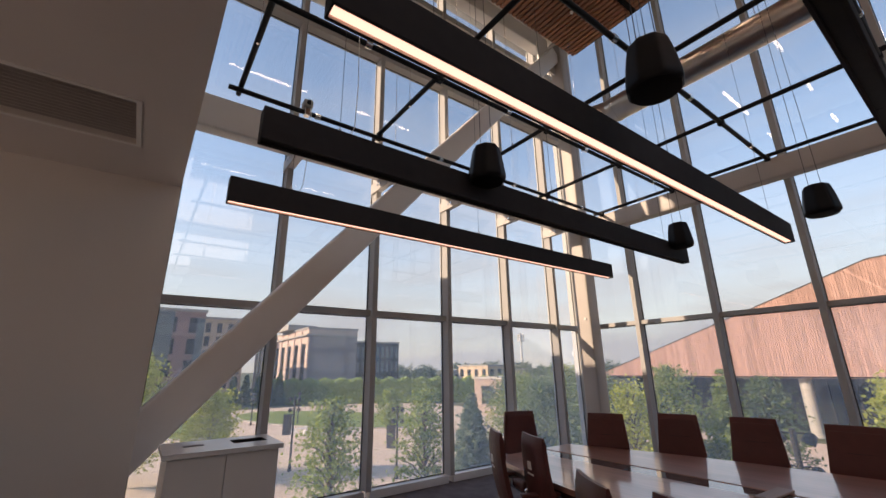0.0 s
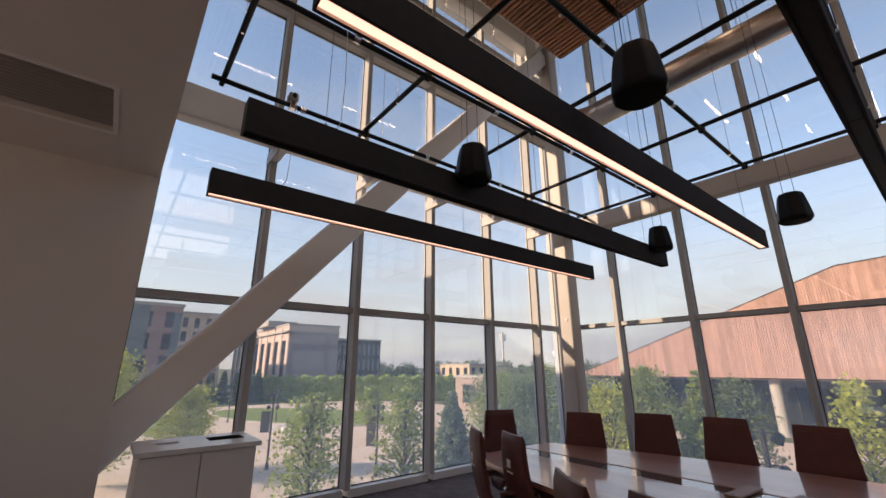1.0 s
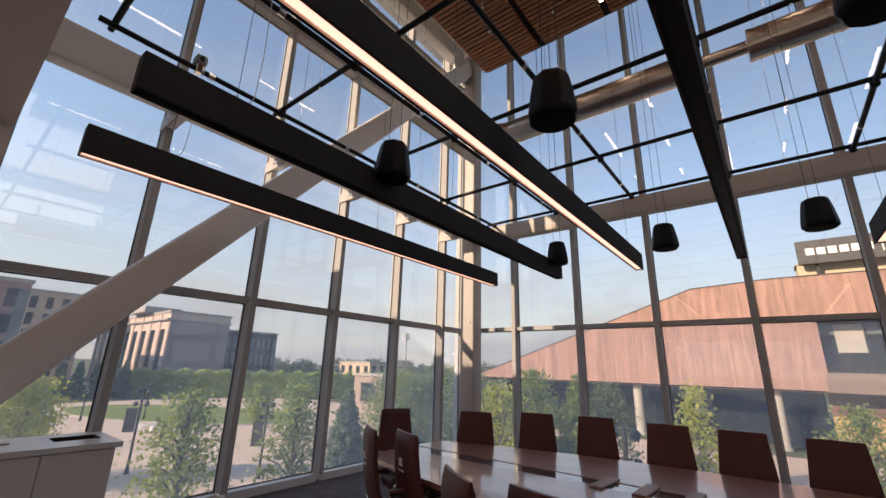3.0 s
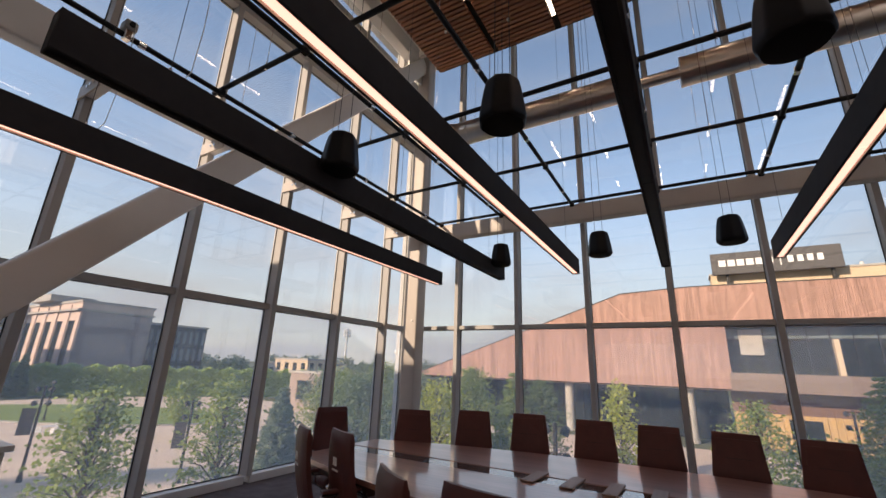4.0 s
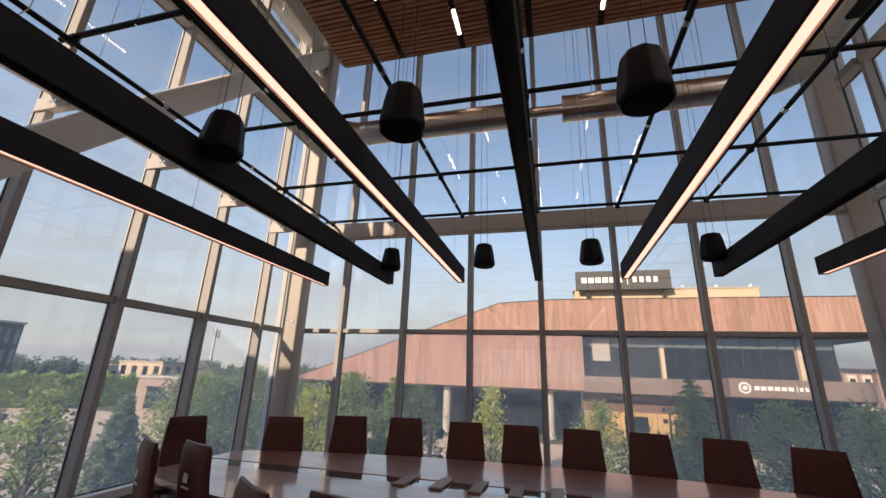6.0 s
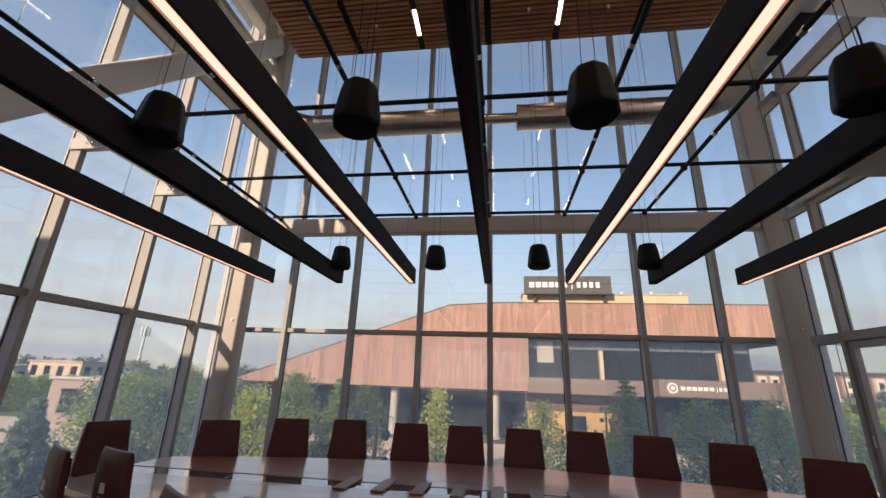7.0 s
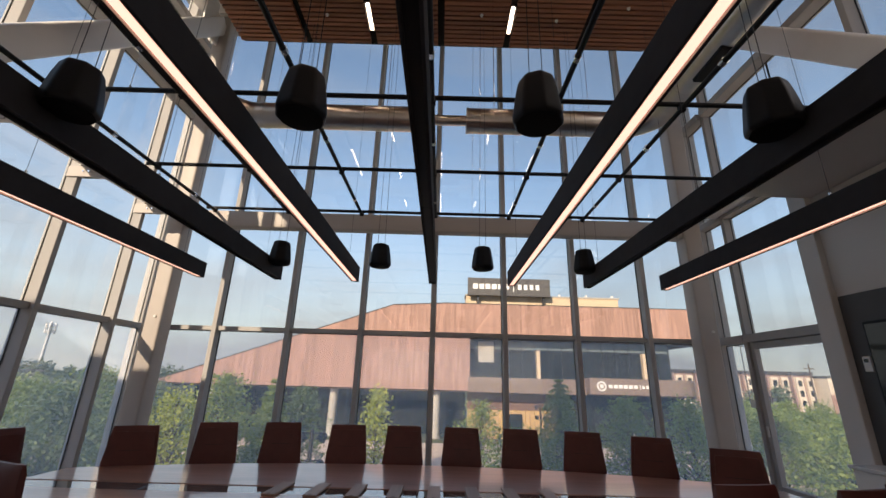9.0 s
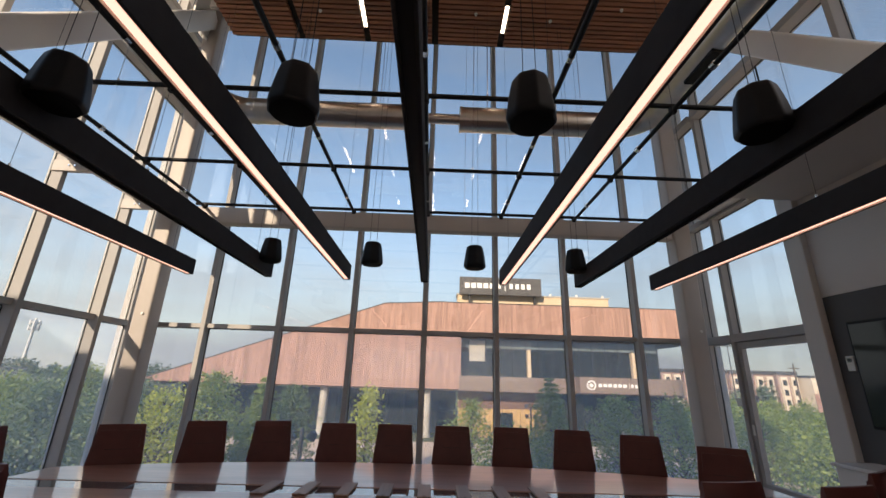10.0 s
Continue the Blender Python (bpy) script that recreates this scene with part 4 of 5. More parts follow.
bld = thing("timber_building", "long building clad in reddish cedar boards with a raking roof", "building")
YF = 46.0
rng = random.Random(4)
bm = bmesh.new()
x = -32.4
while x < 29.5:
    w = 0.2
    z_low = min(0.45, roof_z(x) - 0.6) if x < 3.0 else 5.95
    z = z_low
    top = roof_z(x + w / 2)
    while z < top - 0.02:
        z2 = min(top, z + rng.uniform(1.6, 4.2))
        off = rng.uniform(0, 0.035)
        add_box(bm, x + 0.006, x + w - 0.006, YF - 0.05 - off, YF, z + 0.004, z2 - 0.004)
        z = z2
    x += w
clad = part("cladding_boards", bm, M_CLAD, bld, "reddish vertical cedar boards")
clad["kind"] = "stuff"


def front_prism(xs, low, y0, y1):
    bm = bmesh.new()
    ring = [(x, low) for x in xs] + [(x, roof_z(x) - 0.02) for x in reversed(xs)]
    v0 = [bm.verts.new((x, y0, z)) for x, z in ring]
    v1 = [bm.verts.new((x, y1, z)) for x, z in ring]
    bm.faces.new(v0)
    bm.faces.new(v1)
    n = len(ring)
    for i in range(n):
        bm.faces.new((v0[i], v0[(i + 1) % n], v1[(i + 1) % n], v1[i]))
    return bm


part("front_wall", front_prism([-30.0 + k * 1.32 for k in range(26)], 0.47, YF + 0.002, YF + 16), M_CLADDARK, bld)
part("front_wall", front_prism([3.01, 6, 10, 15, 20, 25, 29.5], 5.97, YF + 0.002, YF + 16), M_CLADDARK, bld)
bm = bmesh.new()
xs = [-32.4, -24, -18, -12, -8, -5.5, -2, 0.5, 5, 12, 20, 29.6]
for a, c2 in zip(xs, xs[1:]):
    za, zc = roof_z(a), roof_z(c2)
    d = math.hypot(c2 - a, zc - za)
    add_box(bm, 0, d, -0.1, 16, 0.0, 0.09, 0, Matrix.Translation((a, YF, za)) @ Matrix.Rotation(-math.atan2(zc - za, c2 - a), 4, "Y"))
part("roof_edge", bm, M_ROOF, bld, "dark metal roof edge")
# upper glazed storey, recessed
part("glazing", box(3.0, 25.9, YF + 1.6, YF + 1.7, 1.9, 5.95), M_DGLASS, bld, "dark glazed upper storey")
for k in range(16):
    x = 3.1 + k * 1.52
    part("glazing_bar", box(x - 0.05, x + 0.05, YF + 1.5, YF + 1.598, 1.9, 5.94), M_DMETAL, bld)
# Top row of panes, with the sky's reflection as a paler colour
for k in range(15):
    x = 3.1 + k * 1.52
    part("upper_pane", box(x + 0.06, x + 1.46, YF + 1.55, YF + 1.597, 4.98, 5.93), M_PALEGLASS, bld, "pane coloured pale for the reflected sky")
for z in (3.1, 4.9):
    part("glazing_rail", box(3.02, 25.9, YF + 1.53, YF + 1.59, z, z + 0.07), M_DMETAL, bld)
for x in (10.75, 22.6):
    part("inner_column", box(x, x + 0.36, YF + 0.9, YF + 1.45, 1.9, 4.88), M_CREAM, bld)
part("blind", box(4.25, 6.0, YF + 1.45, YF + 1.49, 3.5, 5.8), M_CONC, bld, "pale roller blind")
part("fascia_band", box(3.02, 27.6, YF - 0.1, YF + 2.2, 0.35, 1.88), M_BAND, bld, "grey brown fascia band")
# canopy with a rounded end
bm = prism([(15.6, YF - 1.6), (25.6, YF - 1.6)] + [(25.6 + 1.6 * math.sin(a), YF - 1.6 + 1.6 - 1.6 * math.cos(a)) for a in [math.pi * k / 10 for k in range(1, 10)]] + [(25.6, YF + 1.6), (15.6, YF + 1.6)], 0.5, 2.1)
part("canopy", bm, M_BAND, bld, "grey brown canopy with a rounded end")
bm = bmesh.new()
for k in range(10):
    a = 2 * math.pi * k / 10
    add_box(bm, -0.12, 0.12, -0.02, 0.02, 0.34, 0.5, 0, Matrix.Translation((16.8, YF - 1.63, 1.3)) @ Matrix.Rotation(a, 4, "Y"))
bmesh.ops.create_cone(bm, cap_ends=False, segments=24, radius1=0.38, radius2=0.38, depth=0.04, matrix=Matrix.Translation((16.8, YF - 1.63, 1.3)) @ Matrix.Rotation(math.pi / 2, 4, "X"))
add_tube(bm, (16.8, YF - 1.61, 1.3), (16.8, YF - 1.66, 1.3), 0.2, None, 16)
part("sign_mark", bm, M_SIGNWHITE, bld, "white gear-like mark")
bm = bmesh.new()
for k in range(6):
    add_box(bm, 17.55 + k * 0.52, 17.94 + k * 0.52, YF - 1.65, YF - 1.605, 1.14, 1.48)
add_box(bm, 20.78, 20.83, YF - 1.65, YF - 1.605, 1.04, 1.58)
for k in range(4):
    add_box(bm, 21.0 + k * 0.42, 21.25 + k * 0.42, YF - 1.65, YF - 1.605, 1.14, 1.48)
part("sign_bars", bm, M_SIGNWHITE, bld, "row of white sign shapes")
# ground storey: dark glazing set back, round posts, honey timber lining
part("lower_glazing", box(-29.0, 3.0, YF + 5.0, YF + 5.2, GROUND + 0.02, 0.46), M_DGLASS, bld, "dark set-back ground floor glazing")
for k in range(17):
    x = -28.5 + k * 1.95
    part("glazing_bar", box(x - 0.06, x + 0.06, YF + 4.85, YF + 4.99, GROUND + 0.02, 0.45), M_DMETAL, bld)
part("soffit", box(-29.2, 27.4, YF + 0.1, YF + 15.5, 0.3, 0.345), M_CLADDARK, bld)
for x in (-25.0, -11.6, -0.4):
    bm = bmesh.new()
    add_lathe(bm, [(0.55, GROUND + 0.02), (0.55, GROUND + 0.2), (0.45, GROUND + 0.25), (0.45, 0.29)], 20, Matrix.Translation((x, YF + 1.4, 0)))
    part("round_post", bm, M_CONC, bld, "pale round concrete post", True)
for k in range(20):
    x = 3.1 + k * 0.5
    part("lining_board", box(x, x + 0.47, YF + 2.4, YF + 2.6, GROUND + 0.02, -1.52), M_GOLD, bld)
# Shadow band under the fascia, built as a darker panel
part("lining_shade", box(3.05, 13.2, YF + 2.35, YF + 2.6, -1.515, 0.29), M_LINING_SHADE, bld, "brown panel for the shadow band above the honey boards")
part("lower_window", box(7.0, 9.2, YF + 2.3, YF + 2.39, -3.5, -1.9), M_DGLASS, bld)
part("lower_glazing", box(13.3, 27.0, YF + 2.4, YF + 2.6, GROUND + 0.02, 0.34), M_DGLASS, bld)
for k in range(8):
    x = 13.4 + k * 1.9
    part("glazing_bar", box(x - 0.06, x + 0.06, YF + 2.3, YF + 2.39, GROUND + 0.02, 0.34), M_DMETAL, bld)
for x in (20.0, 26.6):
    part("post", box(x - 0.2, x + 0.2, YF - 0.5, YF - 0.1, GROUND + 0.02, 0.14), M_CONC, bld)
part("penthouse", box(3.5, 25.8, YF + 13, YF + 15.9, 8.0, 13.4), M_CREAM, bld, "cream rooftop storey")
part("penthouse_coping", box(3.35, 26.0, YF + 12.9, YF + 15.95, 13.402, 13.6), M_CONC, bld)
sg = part("roof_sign", box(3.65, 15.55, YF + 11.6, YF + 12.1, 13.2, 15.8, 0.05), M_SIGNBOX, bld, "charcoal rooftop sign box")
bm = bmesh.new()
for k in range(6):
    add_box(bm, 4.4 + k * 0.9, 5.1 + k * 0.9, YF + 11.52, YF + 11.595, 14.15, 14.9)
add_box(bm, 10.2, 10.3, YF + 11.52, YF + 11.595, 13.85, 15.2)
for k in range(4):
    add_box(bm, 10.9 + k * 0.85, 11.4 + k * 0.85, YF + 11.52, YF + 11.595, 14.15, 14.9)
part("sign_bars", bm, M_SIGNWHITE, sg, "row of white sign shapes")
for x in (5.0, 14.5):
    part("sign_leg", box(x, x + 0.3, YF + 12.11, YF + 12.5, 9.8, 15.4), M_DMETAL, sg)
for x in (17.5, 21.5, 25.4):
    part("roof_vent", tube((x, YF + 14, 13.6), (x, YF + 14, 14.1), 0.2), M_WHITE, bld)


# ---- far blocks ----
def block(name, label, x0, x1, y0, y1, z1, wall, win, cols_y, cols_x, rows, parapet=0.6, group="far blocks", z_first=1.2):
    """A flat-roofed block with recessed windows on its south and east sides."""
    ob = thing(name, label, "building", group)
    part("wall", box(x0, x1, y0, y1, GROUND, z1), wall, ob)
    part("roof", box(x0 - 0.25, x1 + 0.25, y0 - 0.25, y1 + 0.25, z1 + 0.002, z1 + parapet), M_CONC, ob)
    h = (z1 - GROUND - z_first) / rows
    for side, cols in (("s", cols_y), ("e", cols_x)):
        for k in range(cols):
            a0, a1 = (x0, x1) if side == "s" else (y0, y1)
            step = (a1 - a0) / cols
            p, q = a0 + (k + 0.28) * step, a0 + (k + 0.72) * step
            for r in range(rows):
                zb = GROUND + z_first + r * h
                bmw = box(p, q, y0 - 0.06, y0 - 0.002, zb, zb + h * 0.72) if side == "s" else box(x1 + 0.002, x1 + 0.06, p, q, zb, zb + h * 0.72)
                part("window", bmw, win, ob)
    return ob


bk = block("brick_block", "large buff brick block with tall strip windows", -160, -104.6, 34, 47.2, 11.6, M_BRICK, M_DGLASS, 9, 2, 1, 0.5, "far blocks", 3.0)
for k in range(9):
    x = -160 + (k + 0.03) * 55.4 / 9
    part("pilaster", box(x - 1.1, x + 1.1, 33.8, 33.998, GROUND, 11.3), M_BRICK, bk)
part("cornice", box(-160.6, -104.0, 33.3, 47.4, 9.9, 10.3), M_CONC, bk)
# East side away from the sun; its shade is in the colour
part("shaded_side", box(-104.598, -104.3, 34.2, 47.0, GROUND, 9.85), M_BRICK_SHADE, bk, "brick side wall coloured dark for its shade")
part("rooftop_unit", box(-128, -116, 32, 40, 12.2, 13.6), M_CONC, bk)
block("glass_annex", "lower dark glazed annex of the brick block", -125, -106, 47.6, 61, 8.6, M_DGLASS, M_PALEGLASS, 4, 9, 3, 0.4)
rb = block("red_block", "red brick block with a glazed end", -130, -92, -12, 9.5, 12.6, M_REDBRICK, M_DGLASS, 8, 6, 4, 0.5)
part("glazed_front", box(-91.93, -91.6, -11.9, 4.4, 2.4, 12.5), M_PALEGLASS, rb, "grey glazed upper front")
for k in range(6):
    part("glazing_rail", box(-91.598, -91.5, -11.9, 4.4, 2.4 + k * 1.9, 2.52 + k * 1.9), M_DMETAL, rb)
part("glazed_corner", box(-91.93, -91.6, 8.2, 9.5, -2, 11.4), M_PALEGLASS, rb, "glazed corner bay")
part("roof_rail", box(-92.6, -92.5, -12, 6.5, 14.15, 14.25), M_WHITE, rb)
for k in range(19):
    part("rail_post", box(-92.6, -92.5, -11.9 + k, -11.8 + k, 13.102, 14.149), M_WHITE, rb)
block("beige_block", "far beige office block with a window band", -170, -140, 14, 26, 16.6, M_CREAM, M_DGLASS, 8, 4, 5, 0.6)
block("cream_block", "low cream far block", -92, -80, 72, 80, 1.95, M_CREAM, M_DGLASS, 4, 3, 2, 0.3)
block("cream_block", "low cream far block", -104, -86, 79, 92, 0.9, M_CONC, M_DGLASS, 5, 4, 1, 0.3)
block("tan_block", "tan low plaza pavilion", -47.5, -41.8, 40, 46, 0.0, M_TANWALL, M_DGLASS, 1, 2, 1, 0.3)
structure("parapet_bridge", box(-112, -60, 84, 85, -1.2, -0.4), M_CONC, "pale far bridge parapet", "bridge")
for k in range(7):
    x0 = 66 + k * 6.3
    y0 = 133 - k * 1.3
    th = thing("town_house", "far red brick and cream terraced town house", "house", "terraced houses")
    part("wall", box(x0, x0 + 6.1, y0, y0 + 9, GROUND, 5.6), M_DULLBRICK, th)
    part("roof", box(x0 - 0.1, x0 + 6.2, y0 - 0.4, y0 + 9.2, 5.602, 6.6), M_ROOF, th)
    for j in range(2):
        bx = x0 + 0.5 + j * 3.1
        bay = part("bay", box(bx, bx + 2.0, y0 - 0.8, y0 - 0.002, GROUND, 5.0), M_TRIM, th, "cream clad window bay")
        for r in range(3):
            part("window", box(bx + 0.45, bx + 1.55, y0 - 0.86, y0 - 0.802, -3.1 + r * 2.8, -1.5 + r * 2.8), M_DGLASS, bay)
hall = thing("far_hall", "far long cream hall with a flat dark roof", "building", "far blocks")
part("wall", box(110.5, 150, 121, 140, GROUND, 4.9), M_TRIM, hall)
part("roof", box(110.3, 150.2, 120.8, 140.2, 4.902, 5.5), M_ROOF, hall)
part("base", box(110.4, 150.1, 120.9, 120.998, GROUND, 0.4), M_REDBRICK, hall, "red brick lower wall")
up = thing("utility_pole", "far dark wooden utility pole", "pole", "", tuple(at(41.2, 98)))
part("pole", tube((0, 0, 0), (0, 0, 10.4), 0.17, 0.11, 8), M_BARK, up)
part("cross_arm", box(-1.0, 1.0, -0.06, 0.06, 9.5, 9.65), M_BARK, up)

# ---- hedge, woods, trees ----
rng = np.random.default_rng(7)
p0, p1 = at(-76, 85), at(-45, 80)
hd = tagged(new("hedge"), "long tall clipped green hedge beyond the lawn", "hedge", "", "stuff")
dirv = np.array((p1 - p0).normalized())
nrm = np.array([-dirv[1], dirv[0], 0])
n = 26000
u = rng.uniform(0, (p1 - p0).length, n)
face = rng.uniform(0, 1, n)
pts = np.array(p0) + np.outer(u, dirv) + np.outer(np.where(face < 0.75, rng.uniform(-0.25, 0.15, n), rng.uniform(0, 1.6, n)) * -1, nrm) * -1
pts[:, 2] = GROUND + np.where(face < 0.75, rng.uniform(0.1, 4.1, n) + 0.25 * np.sin(u * 2.1), 4.1 + 0.25 * np.sin(u * 2.1) + rng.normal(size=n) * 0.12)
lf = new("leaves", leaf_mesh("leaves", pts, 0.3, M_HEDGE, rng, 1.3))
lf.parent = hd
core = box(0, (p1 - p0).length, 0.15, 1.5, 0, 3.9)
bmesh.ops.transform(core, matrix=Matrix.Translation(p0) @ Matrix.Rotation(math.atan2(dirv[1], dirv[0]), 4, "Z"), verts=core.verts[:])
part("inner_growth", core, M_LEAF, hd)


def woods(name, az0, az1, d0, d1, height, n, size, seed, label, count=260, mat=None):
    rng = np.random.default_rng(seed)
    pts = []
    for k in range(count):
        az = rng.uniform(az0, az1)
        d = rng.uniform(d0, d1)
        c = at(az, d)
        h = height * rng.uniform(0.6, 1.1)
        m = n // count
        # leaves gather in lobes towards the outside of a rounded, uneven crown
        lobes = rng.normal(size=(14, 3))
        lobes /= np.linalg.norm(lobes, axis=1)[:, None]
        q = lobes[rng.integers(0, 14, m)] * rng.uniform(0.35, 0.75, m)[:, None]
        w = rng.normal(size=(m, 3))
        q += w / np.linalg.norm(w, axis=1)[:, None] * (0.38 * rng.uniform(0, 1, m) ** 0.5)[:, None]
        q *= np.array([h * 0.42, h * 0.42, h * 0.48])
        q[:, 2] = np.clip(q[:, 2] + h * 0.52, 0.05, h * 1.1)
        pts.append(q + np.array(c))
    ob = tagged(new(name, leaf_mesh(name, np.concatenate(pts), size, mat or M_WOODS, rng, 1.2)), label, "woods", "", "stuff")
    return ob


woods("far_woods", -66, 50, 150, 230, 8.9, 150000, 0.62, 11, "far belt of green woods along the horizon", 300)
woods("near_woods", -47, -33, 48, 80, 5.8, 90000, 0.2, 12, "dense green trees beyond the glass corner", 120)
woods("car_park_trees", 30.5, 50, 36, 90, 4.9, 90000, 0.2, 13, "green trees and shrubs by the car park", 62, M_LEAF)

G = "young green leafy tree standing in the plaza"
broad_tree(at(-82, 30), 4.9, 3.2, 10106, 0.082, M_LEAF_Y, 1, "young yellow green tree beside the plaza", 0.2)
broad_tree(at(-89.5, 30), 7.0, 3.4, 10106, 0.085, M_LEAF_Y, 21, "tall yellow green tree beside the plaza", 0.15)
broad_tree(at(-68.2, 17), 5.1, 2.7, 5052, 0.082, M_LEAF, 2, G, 0.12, 60)
broad_tree(at(-56.4, 18), 5.3, 2.3, 5441, 0.077, M_LEAF, 3, G, 0.1, 60)
broad_tree(at(-61, 40), 4.2, 2.6, 3498, 0.109, M_LEAF, 14, G, 0.3)
conifer(at(-50.4, 22), 5.0, 2.9, 18000, 0.085, M_NEEDLE, 4, "bluish green spruce standing in the plaza")
for k, (az, d, h) in enumerate(((-80.2, 84, 5.2), (-78.8, 85, 5.5), (-77.4, 84, 5.2), (-76.2, 83, 5.8), (-75, 83, 5.9), (-64, 82, 5.3), (-58, 81, 5.4), (-56.5, 81, 5.7), (-55, 80, 5.1))):
    conifer(at(az, d), h, 2.3, 1800, 0.3, M_LEAF_D, 30 + k, "dark columnar evergreen beside the hedge", "evergreens by the hedge")
for k, (az, d, h, w) in enumerate(((-44, 24, 5.6, 3.6), (-41, 20, 5.4, 3.4), (-38, 23, 6.1, 3.6), (-35, 19, 5.6, 3.2))):
    broad_tree(at(az, d), h, w, 20377, 0.065, M_LEAF_D if k % 2 else M_LEAF, 40 + k, "full green leafy tree outside the corner", 0.05, 70, "trees by the corner")
broad_tree(at(-31, 18), 5.4, 2.6, 11662, 0.060, M_LEAF_Y, 5, "bushy yellow green tree outside the glass", 0.05, 70, "trees by the timber building")
broad_tree(at(-26.3, 24), 6.0, 3.4, 14577, 0.071, M_LEAF, 6, "bushy green tree before the timber building", 0.05, 70, "trees by the timber building")
conifer(at(-20.8, 20), 6.1, 3.6, 22000, 0.08, M_LEAF, 7, "broad soft green pine before the timber building")
broad_tree(at(-17.6, 27), 5.4, 2.8, 8746, 0.077, M_LEAF_D, 8, "dark green tree before the timber building", 0.05, 60, "trees by the timber building")
broad_tree(at(-7.9, 27), 5.45, 2.4, 2900, 0.11, M_LEAF_Y, 9, "slim bright yellow green young maple", 0.15, 46, "young maples")
broad_tree(at(5.6, 26), 4.9, 3.0, 4785, 0.082, M_LEAF, 15, "green tree beside the timber building", 0.1, 56, "trees by the timber building")
broad_tree(at(9.4, 15), 4.6, 2.0, 2915, 0.071, M_LEAF, 10, "slim green young maple", 0.15, 46, "young maples")
conifer(at(15.6, 24), 6.5, 5.2, 13000, 0.075, M_LEAF, 16, "tall soft green spruce before the timber building")
broad_tree(at(23.2, 26), 5.3, 3.2, 9240, 0.077, M_LEAF, 17, "green tree before the canopy", 0.08, 66, "trees by the timber building")
broad_tree(at(30, 22), 5.5, 3.2, 9900, 0.072, M_LEAF, 18, "green tree beside the glass corner", 0.08, 66, "trees by the timber building")
broad_tree(at(37.5, 24), 5.0, 3.2, 8580, 0.072, M_LEAF, 19, "green tree beside the car park", 0.08, 66, "trees by the car park")
broad_tree(at(42.5, 21), 4.6, 3.0, 8580, 0.072, M_LEAF, 20, "green tree beside the car park", 0.08, 66, "trees by the car park")


# ---- street things ----
def lamp_post(base, height, banner, turn, label):
    ob = thing("street_lamp", label, "street lamp", "plaza lamp posts", tuple(base), turn)
    part("pole", tube((0, 0, 0), (0, 0, height), 0.07, 0.055, 12), M_POLE, ob, "", True)
    part("base", tube((0, 0, 0), (0, 0, 0.35), 0.13, 0.1, 12), M_POLE, ob)
    for sx in (-1, 1):
        for z in (height - 0.1, height - 0.75):
            bm = bmesh.new()
            add_sweep(bm, [(0, 0, z), (sx * 0.18, 0, z + 0.02), (sx * 0.24, 0, z - 0.06)], 0.02, 6)
            arm = part("arm", bm, M_POLE, ob)
            bm = bmesh.new()
            add_lathe(bm, [(0.03, 0.14), (0.1, 0.1), (0.13, -0.08), (0.12, -0.1)], 12, Matrix.Translation((sx * 0.26, 0, z - 0.1)) @ Matrix.Rotation(sx * 0.5, 4, "Y"))
            part("lamp_head", bm, M_POLE, arm)
    if banner:
        part("banner", box(-0.62, -0.09, -0.012, 0.012, height - 2.3, height - 1.1), M_SIGNBOX, ob, "dark grey hanging banner")
        part("banner_arm", tube((0, 0, height - 1.08), (-0.64, 0, height - 1.08), 0.015, None, 6), M_POLE, ob)
    return ob


lamp_post(at(-73.0, 29.5), 4.4, True, 68, "black plaza lamp post with a grey banner")
lamp_post(at(-60.1, 26), 3.9, True, 55, "black plaza lamp post with a grey banner")
lamp_post(at(-72.5, 53), 3.6, False, 0, "black plaza lamp post with four heads")
lamp_post(at(-77.8, 55), 3.6, False, 20, "black plaza lamp post with four heads")
lamp_post(at(-15.8, 12), 4.68, False, 16, "black plaza lamp post with four heads")
lamp_post(at(13.1, 30), 4.6, False, -12, "black plaza lamp post with four heads")
lamp_post(at(28.6, 24), 4.4, False, -28, "black plaza lamp post with four heads")
tall = thing("floodlight_mast", "tall thin car park lamp mast", "street lamp", "", tuple(at(35.8, 80)))
part("pole", tube((0, 0, 0), (0, 0, 12.2), 0.12, 0.07, 8), M_POLE, tall)
part("head", box(-0.9, 0.9, -0.15, 0.15, 12.2, 12.35), M_POLE, tall)
mast = thing("cell_mast", "far pale lattice mast with antennas", "mast", "", tuple(at(-43.4, 200)))
part("pole", tube((0, 0, 0), (0, 0, 21.8), 0.6, 0.4, 8), M_WHITE, mast)
for z in (18.5, 20.4):
    for k in range(6):
        a = math.pi * k / 3
        part("antenna", box(-0.25, 0.25, -0.15, 0.15, -0.8, 0.8, 0, Matrix.Translation((1.4 * math.cos(a), 1.4 * math.sin(a), z))), M_WHITE, mast)
    part("ring", tube((0, 0, z - 0.1), (0, 0, z + 0.1), 1.4, None, 12), M_WHITE, mast)
wt = thing("water_tower", "far pale water tower above the trees", "water tower", "", tuple(at(-36.4, 420)))
bm = bmesh.new()
add_lathe(bm, [(0.5, 22.0), (2.5, 20.8), (4.0, 18.8), (4.0, 17.2), (2.4, 15.2), (0.9, 14.0), (0.8, 0)], 20)
part("tank", bm, M_WHITE, wt, "", True)


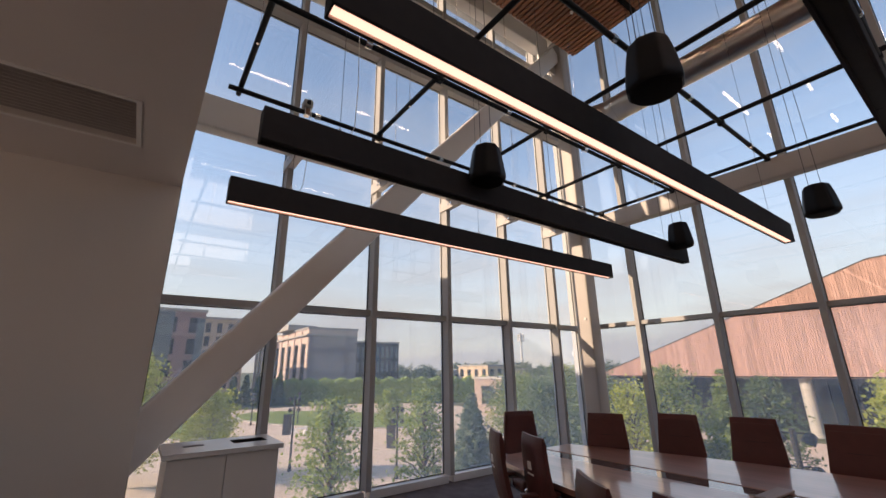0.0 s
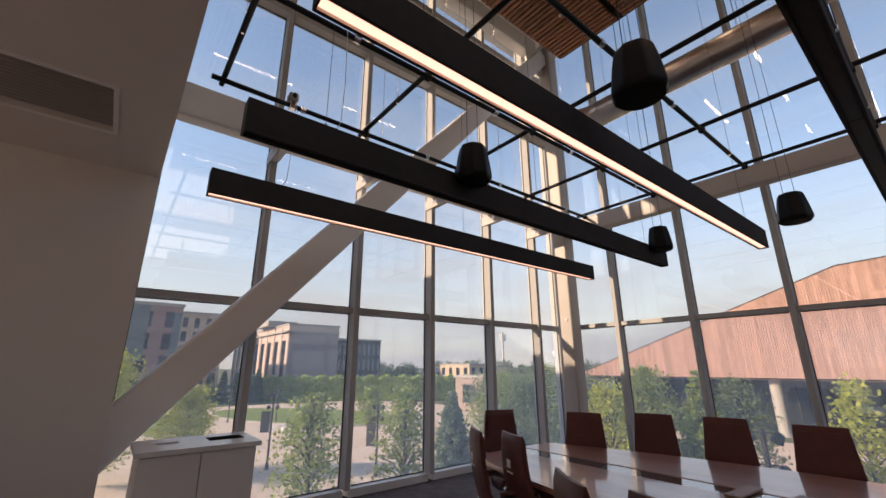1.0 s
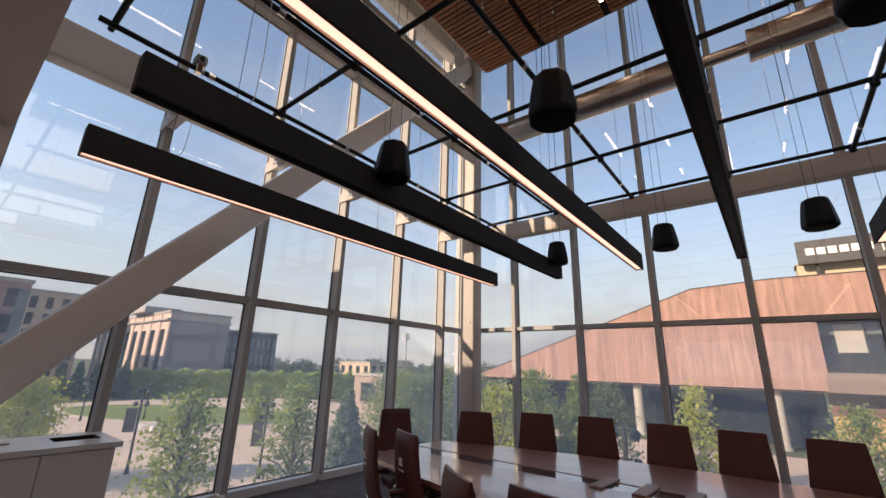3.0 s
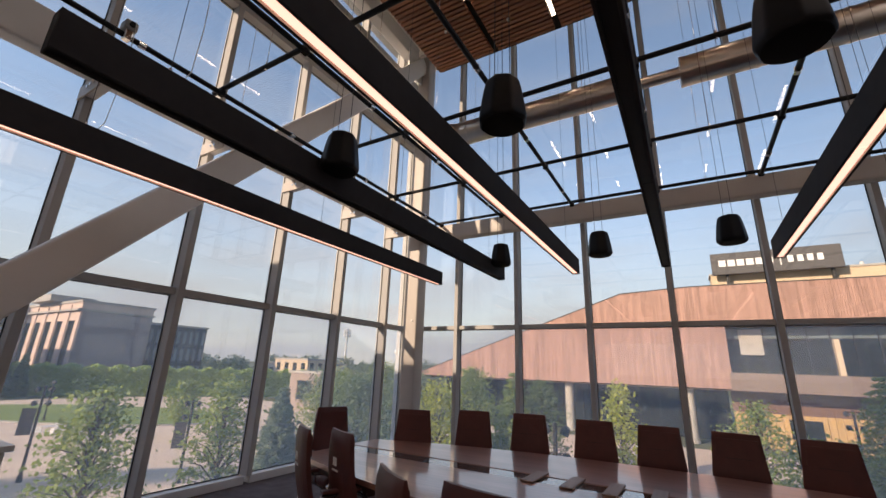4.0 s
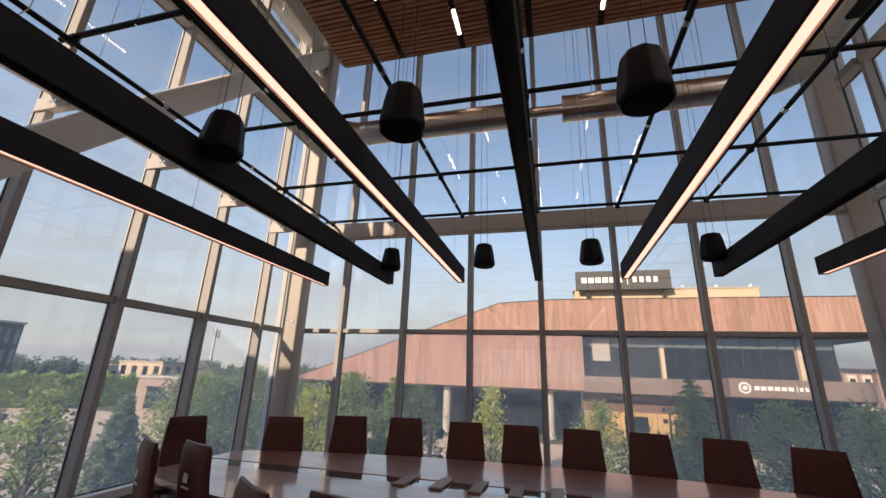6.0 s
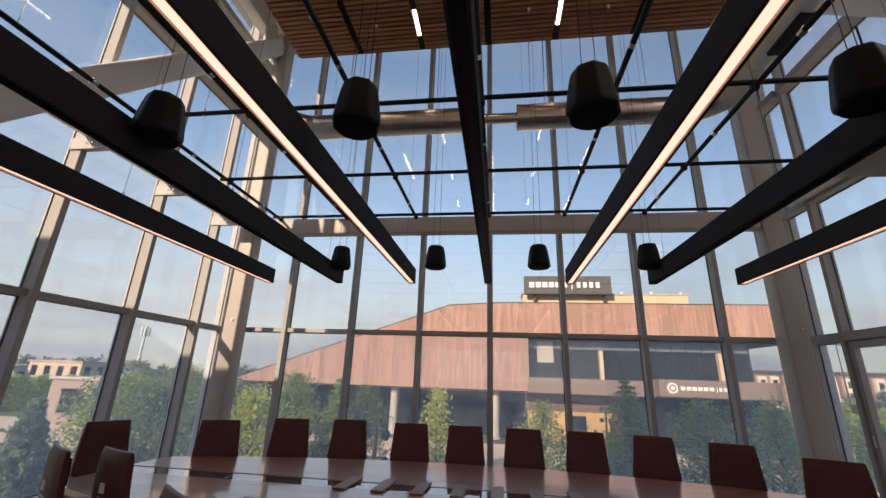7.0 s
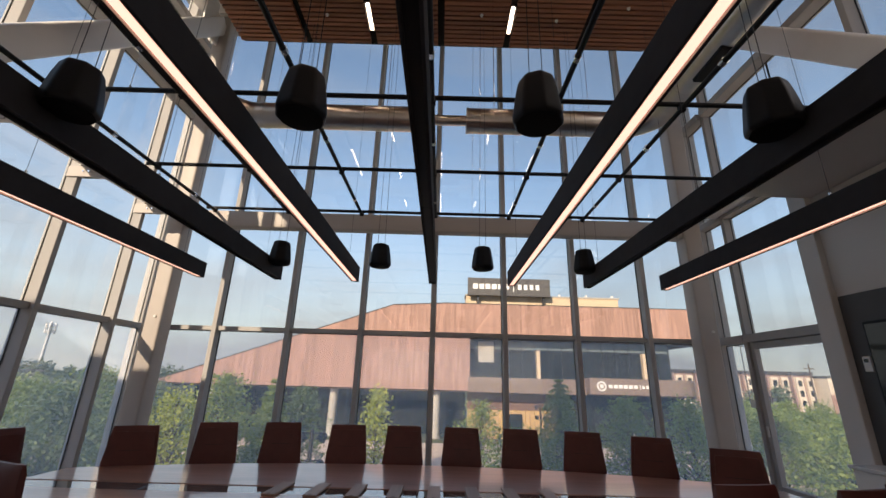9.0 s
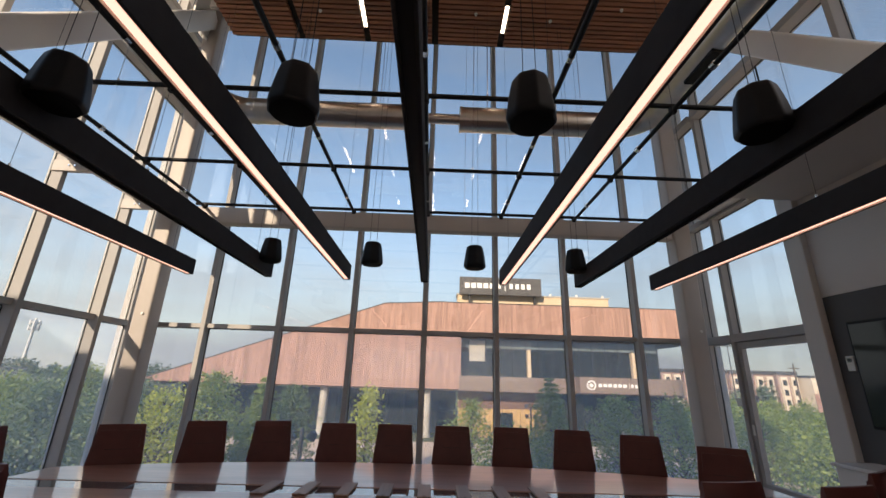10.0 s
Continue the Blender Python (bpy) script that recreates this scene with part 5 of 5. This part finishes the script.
def cafe_set(base, turn):
    ob = thing("cafe_table", "small pale metal outdoor table with bench seats", "outdoor table", "plaza tables", tuple(base), turn)
    bm = bmesh.new()
    add_lathe(bm, [(0.02, 0.74), (0.45, 0.74), (0.45, 0.71), (0.02, 0.7)], 16)
    part("tabletop", bm, M_WHITE, ob)
    part("leg", tube((0, 0, 0), (0, 0, 0.72), 0.04), M_WHITE, ob)
    for k in range(4):
        a = math.pi / 2 * k
        s = part("seat", box(-0.2, 0.2, -0.2, 0.2, 0.42, 0.45, 0, Matrix.Translation((0.75 * math.cos(a), 0.75 * math.sin(a), 0)) @ Matrix.Rotation(a, 4, "Z")), M_WHITE, ob)
        part("seat_back", box(0.18, 0.21, -0.2, 0.2, 0.46, 0.85, 0, Matrix.Translation((0.75 * math.cos(a), 0.75 * math.sin(a), 0)) @ Matrix.Rotation(a, 4, "Z")), M_WHITE, s)
        part("seat_leg", tube((0.75 * math.cos(a), 0.75 * math.sin(a), 0), (0.75 * math.cos(a), 0.75 * math.sin(a), 0.42), 0.03), M_WHITE, s)
    return ob


for az, d, tn in ((-70.5, 42, 10), (-72, 44, 40), (-68.5, 45, 70), (-77.6, 38, 20), (-54, 44, 30), (-9.5, 36, 5), (-12, 38, 50), (-5, 37, 30)):
    cafe_set(at(az, d), tn)


# ---- parked cars ----
def parked_car(base, turn, paint, label):
    ob = thing("parked_car", label, "car", "cars in the car park", tuple(base), turn)
    side = [(-2.2, 0.35), (2.2, 0.35), (2.25, 0.75), (1.2, 0.92), (0.55, 1.42), (-1.1, 1.45), (-1.85, 0.98), (-2.25, 0.9)]
    bm = bmesh.new()
    a = [bm.verts.new((x, -0.88 if z < 1.0 else -0.68, z)) for x, z in side]
    b = [bm.verts.new((x, 0.88 if z < 1.0 else 0.68, z)) for x, z in side]
    bm.faces.new(a)
    bm.faces.new(b)
    for i in range(8):
        bm.faces.new((a[i], a[(i + 1) % 8], b[(i + 1) % 8], b[i]))
    bmesh.ops.recalc_face_normals(bm, faces=bm.faces[:])
    bmesh.ops.bevel(bm, geom=bm.edges[:], offset=0.06, segments=2, affect="EDGES")
    body = part("body", bm, paint, ob, "", True)
    for sy in (-1, 1):
        bm = bmesh.new()
        v = [bm.verts.new((x, sy * y, z)) for x, y, z in ((0.9, 0.885, 0.98), (0.5, 0.72, 1.36), (-1.0, 0.72, 1.38), (-1.5, 0.885, 1.0))]
        w = [bm.verts.new((p.co.x, p.co.y - sy * 0.03, p.co.z)) for p in v]
        bm.faces.new(v)
        bm.faces.new(w)
        for i in range(4):
            bm.faces.new((v[i], v[(i + 1) % 4], w[(i + 1) % 4], w[i]))
        part("side_window", bm, M_DGLASS, body, "dark side glass")
        for x in (-1.4, 1.4):
            wheel = part("wheel", tube((x, sy * 0.7, 0.33), (x, sy * 0.9, 0.33), 0.33, None, 18), M_RUBBER, ob, "black tyre")
            part("rim", tube((x, sy * 0.9, 0.33), (x, sy * 0.915, 0.33), 0.2, None, 14), M_WHITE, wheel, "silver wheel rim")
    return ob


PAINTS = [material("white car paint", (0.75, 0.75, 0.74), 0.25, vary=0.02), material("silver car paint", (0.45, 0.46, 0.47), 0.3, metal=0.5, vary=0.02),
          material("dark red car paint", (0.25, 0.03, 0.025), 0.25, vary=0.02)]
for k, (az, d) in enumerate(((34.0, 50), (35.6, 41), (37.6, 52), (39.4, 43), (41.2, 50), (43.0, 41), (44.8, 51), (32.6, 60))):
    parked_car(at(az, d, GROUND + 0.03), 12 * (k % 3) - 60, PAINTS[(0, 1, 0, 2, 0, 1, 0, 1)[k]], ("white", "silver", "white", "dark red", "white", "silver", "white", "silver")[k] + " parked saloon car on the asphalt")
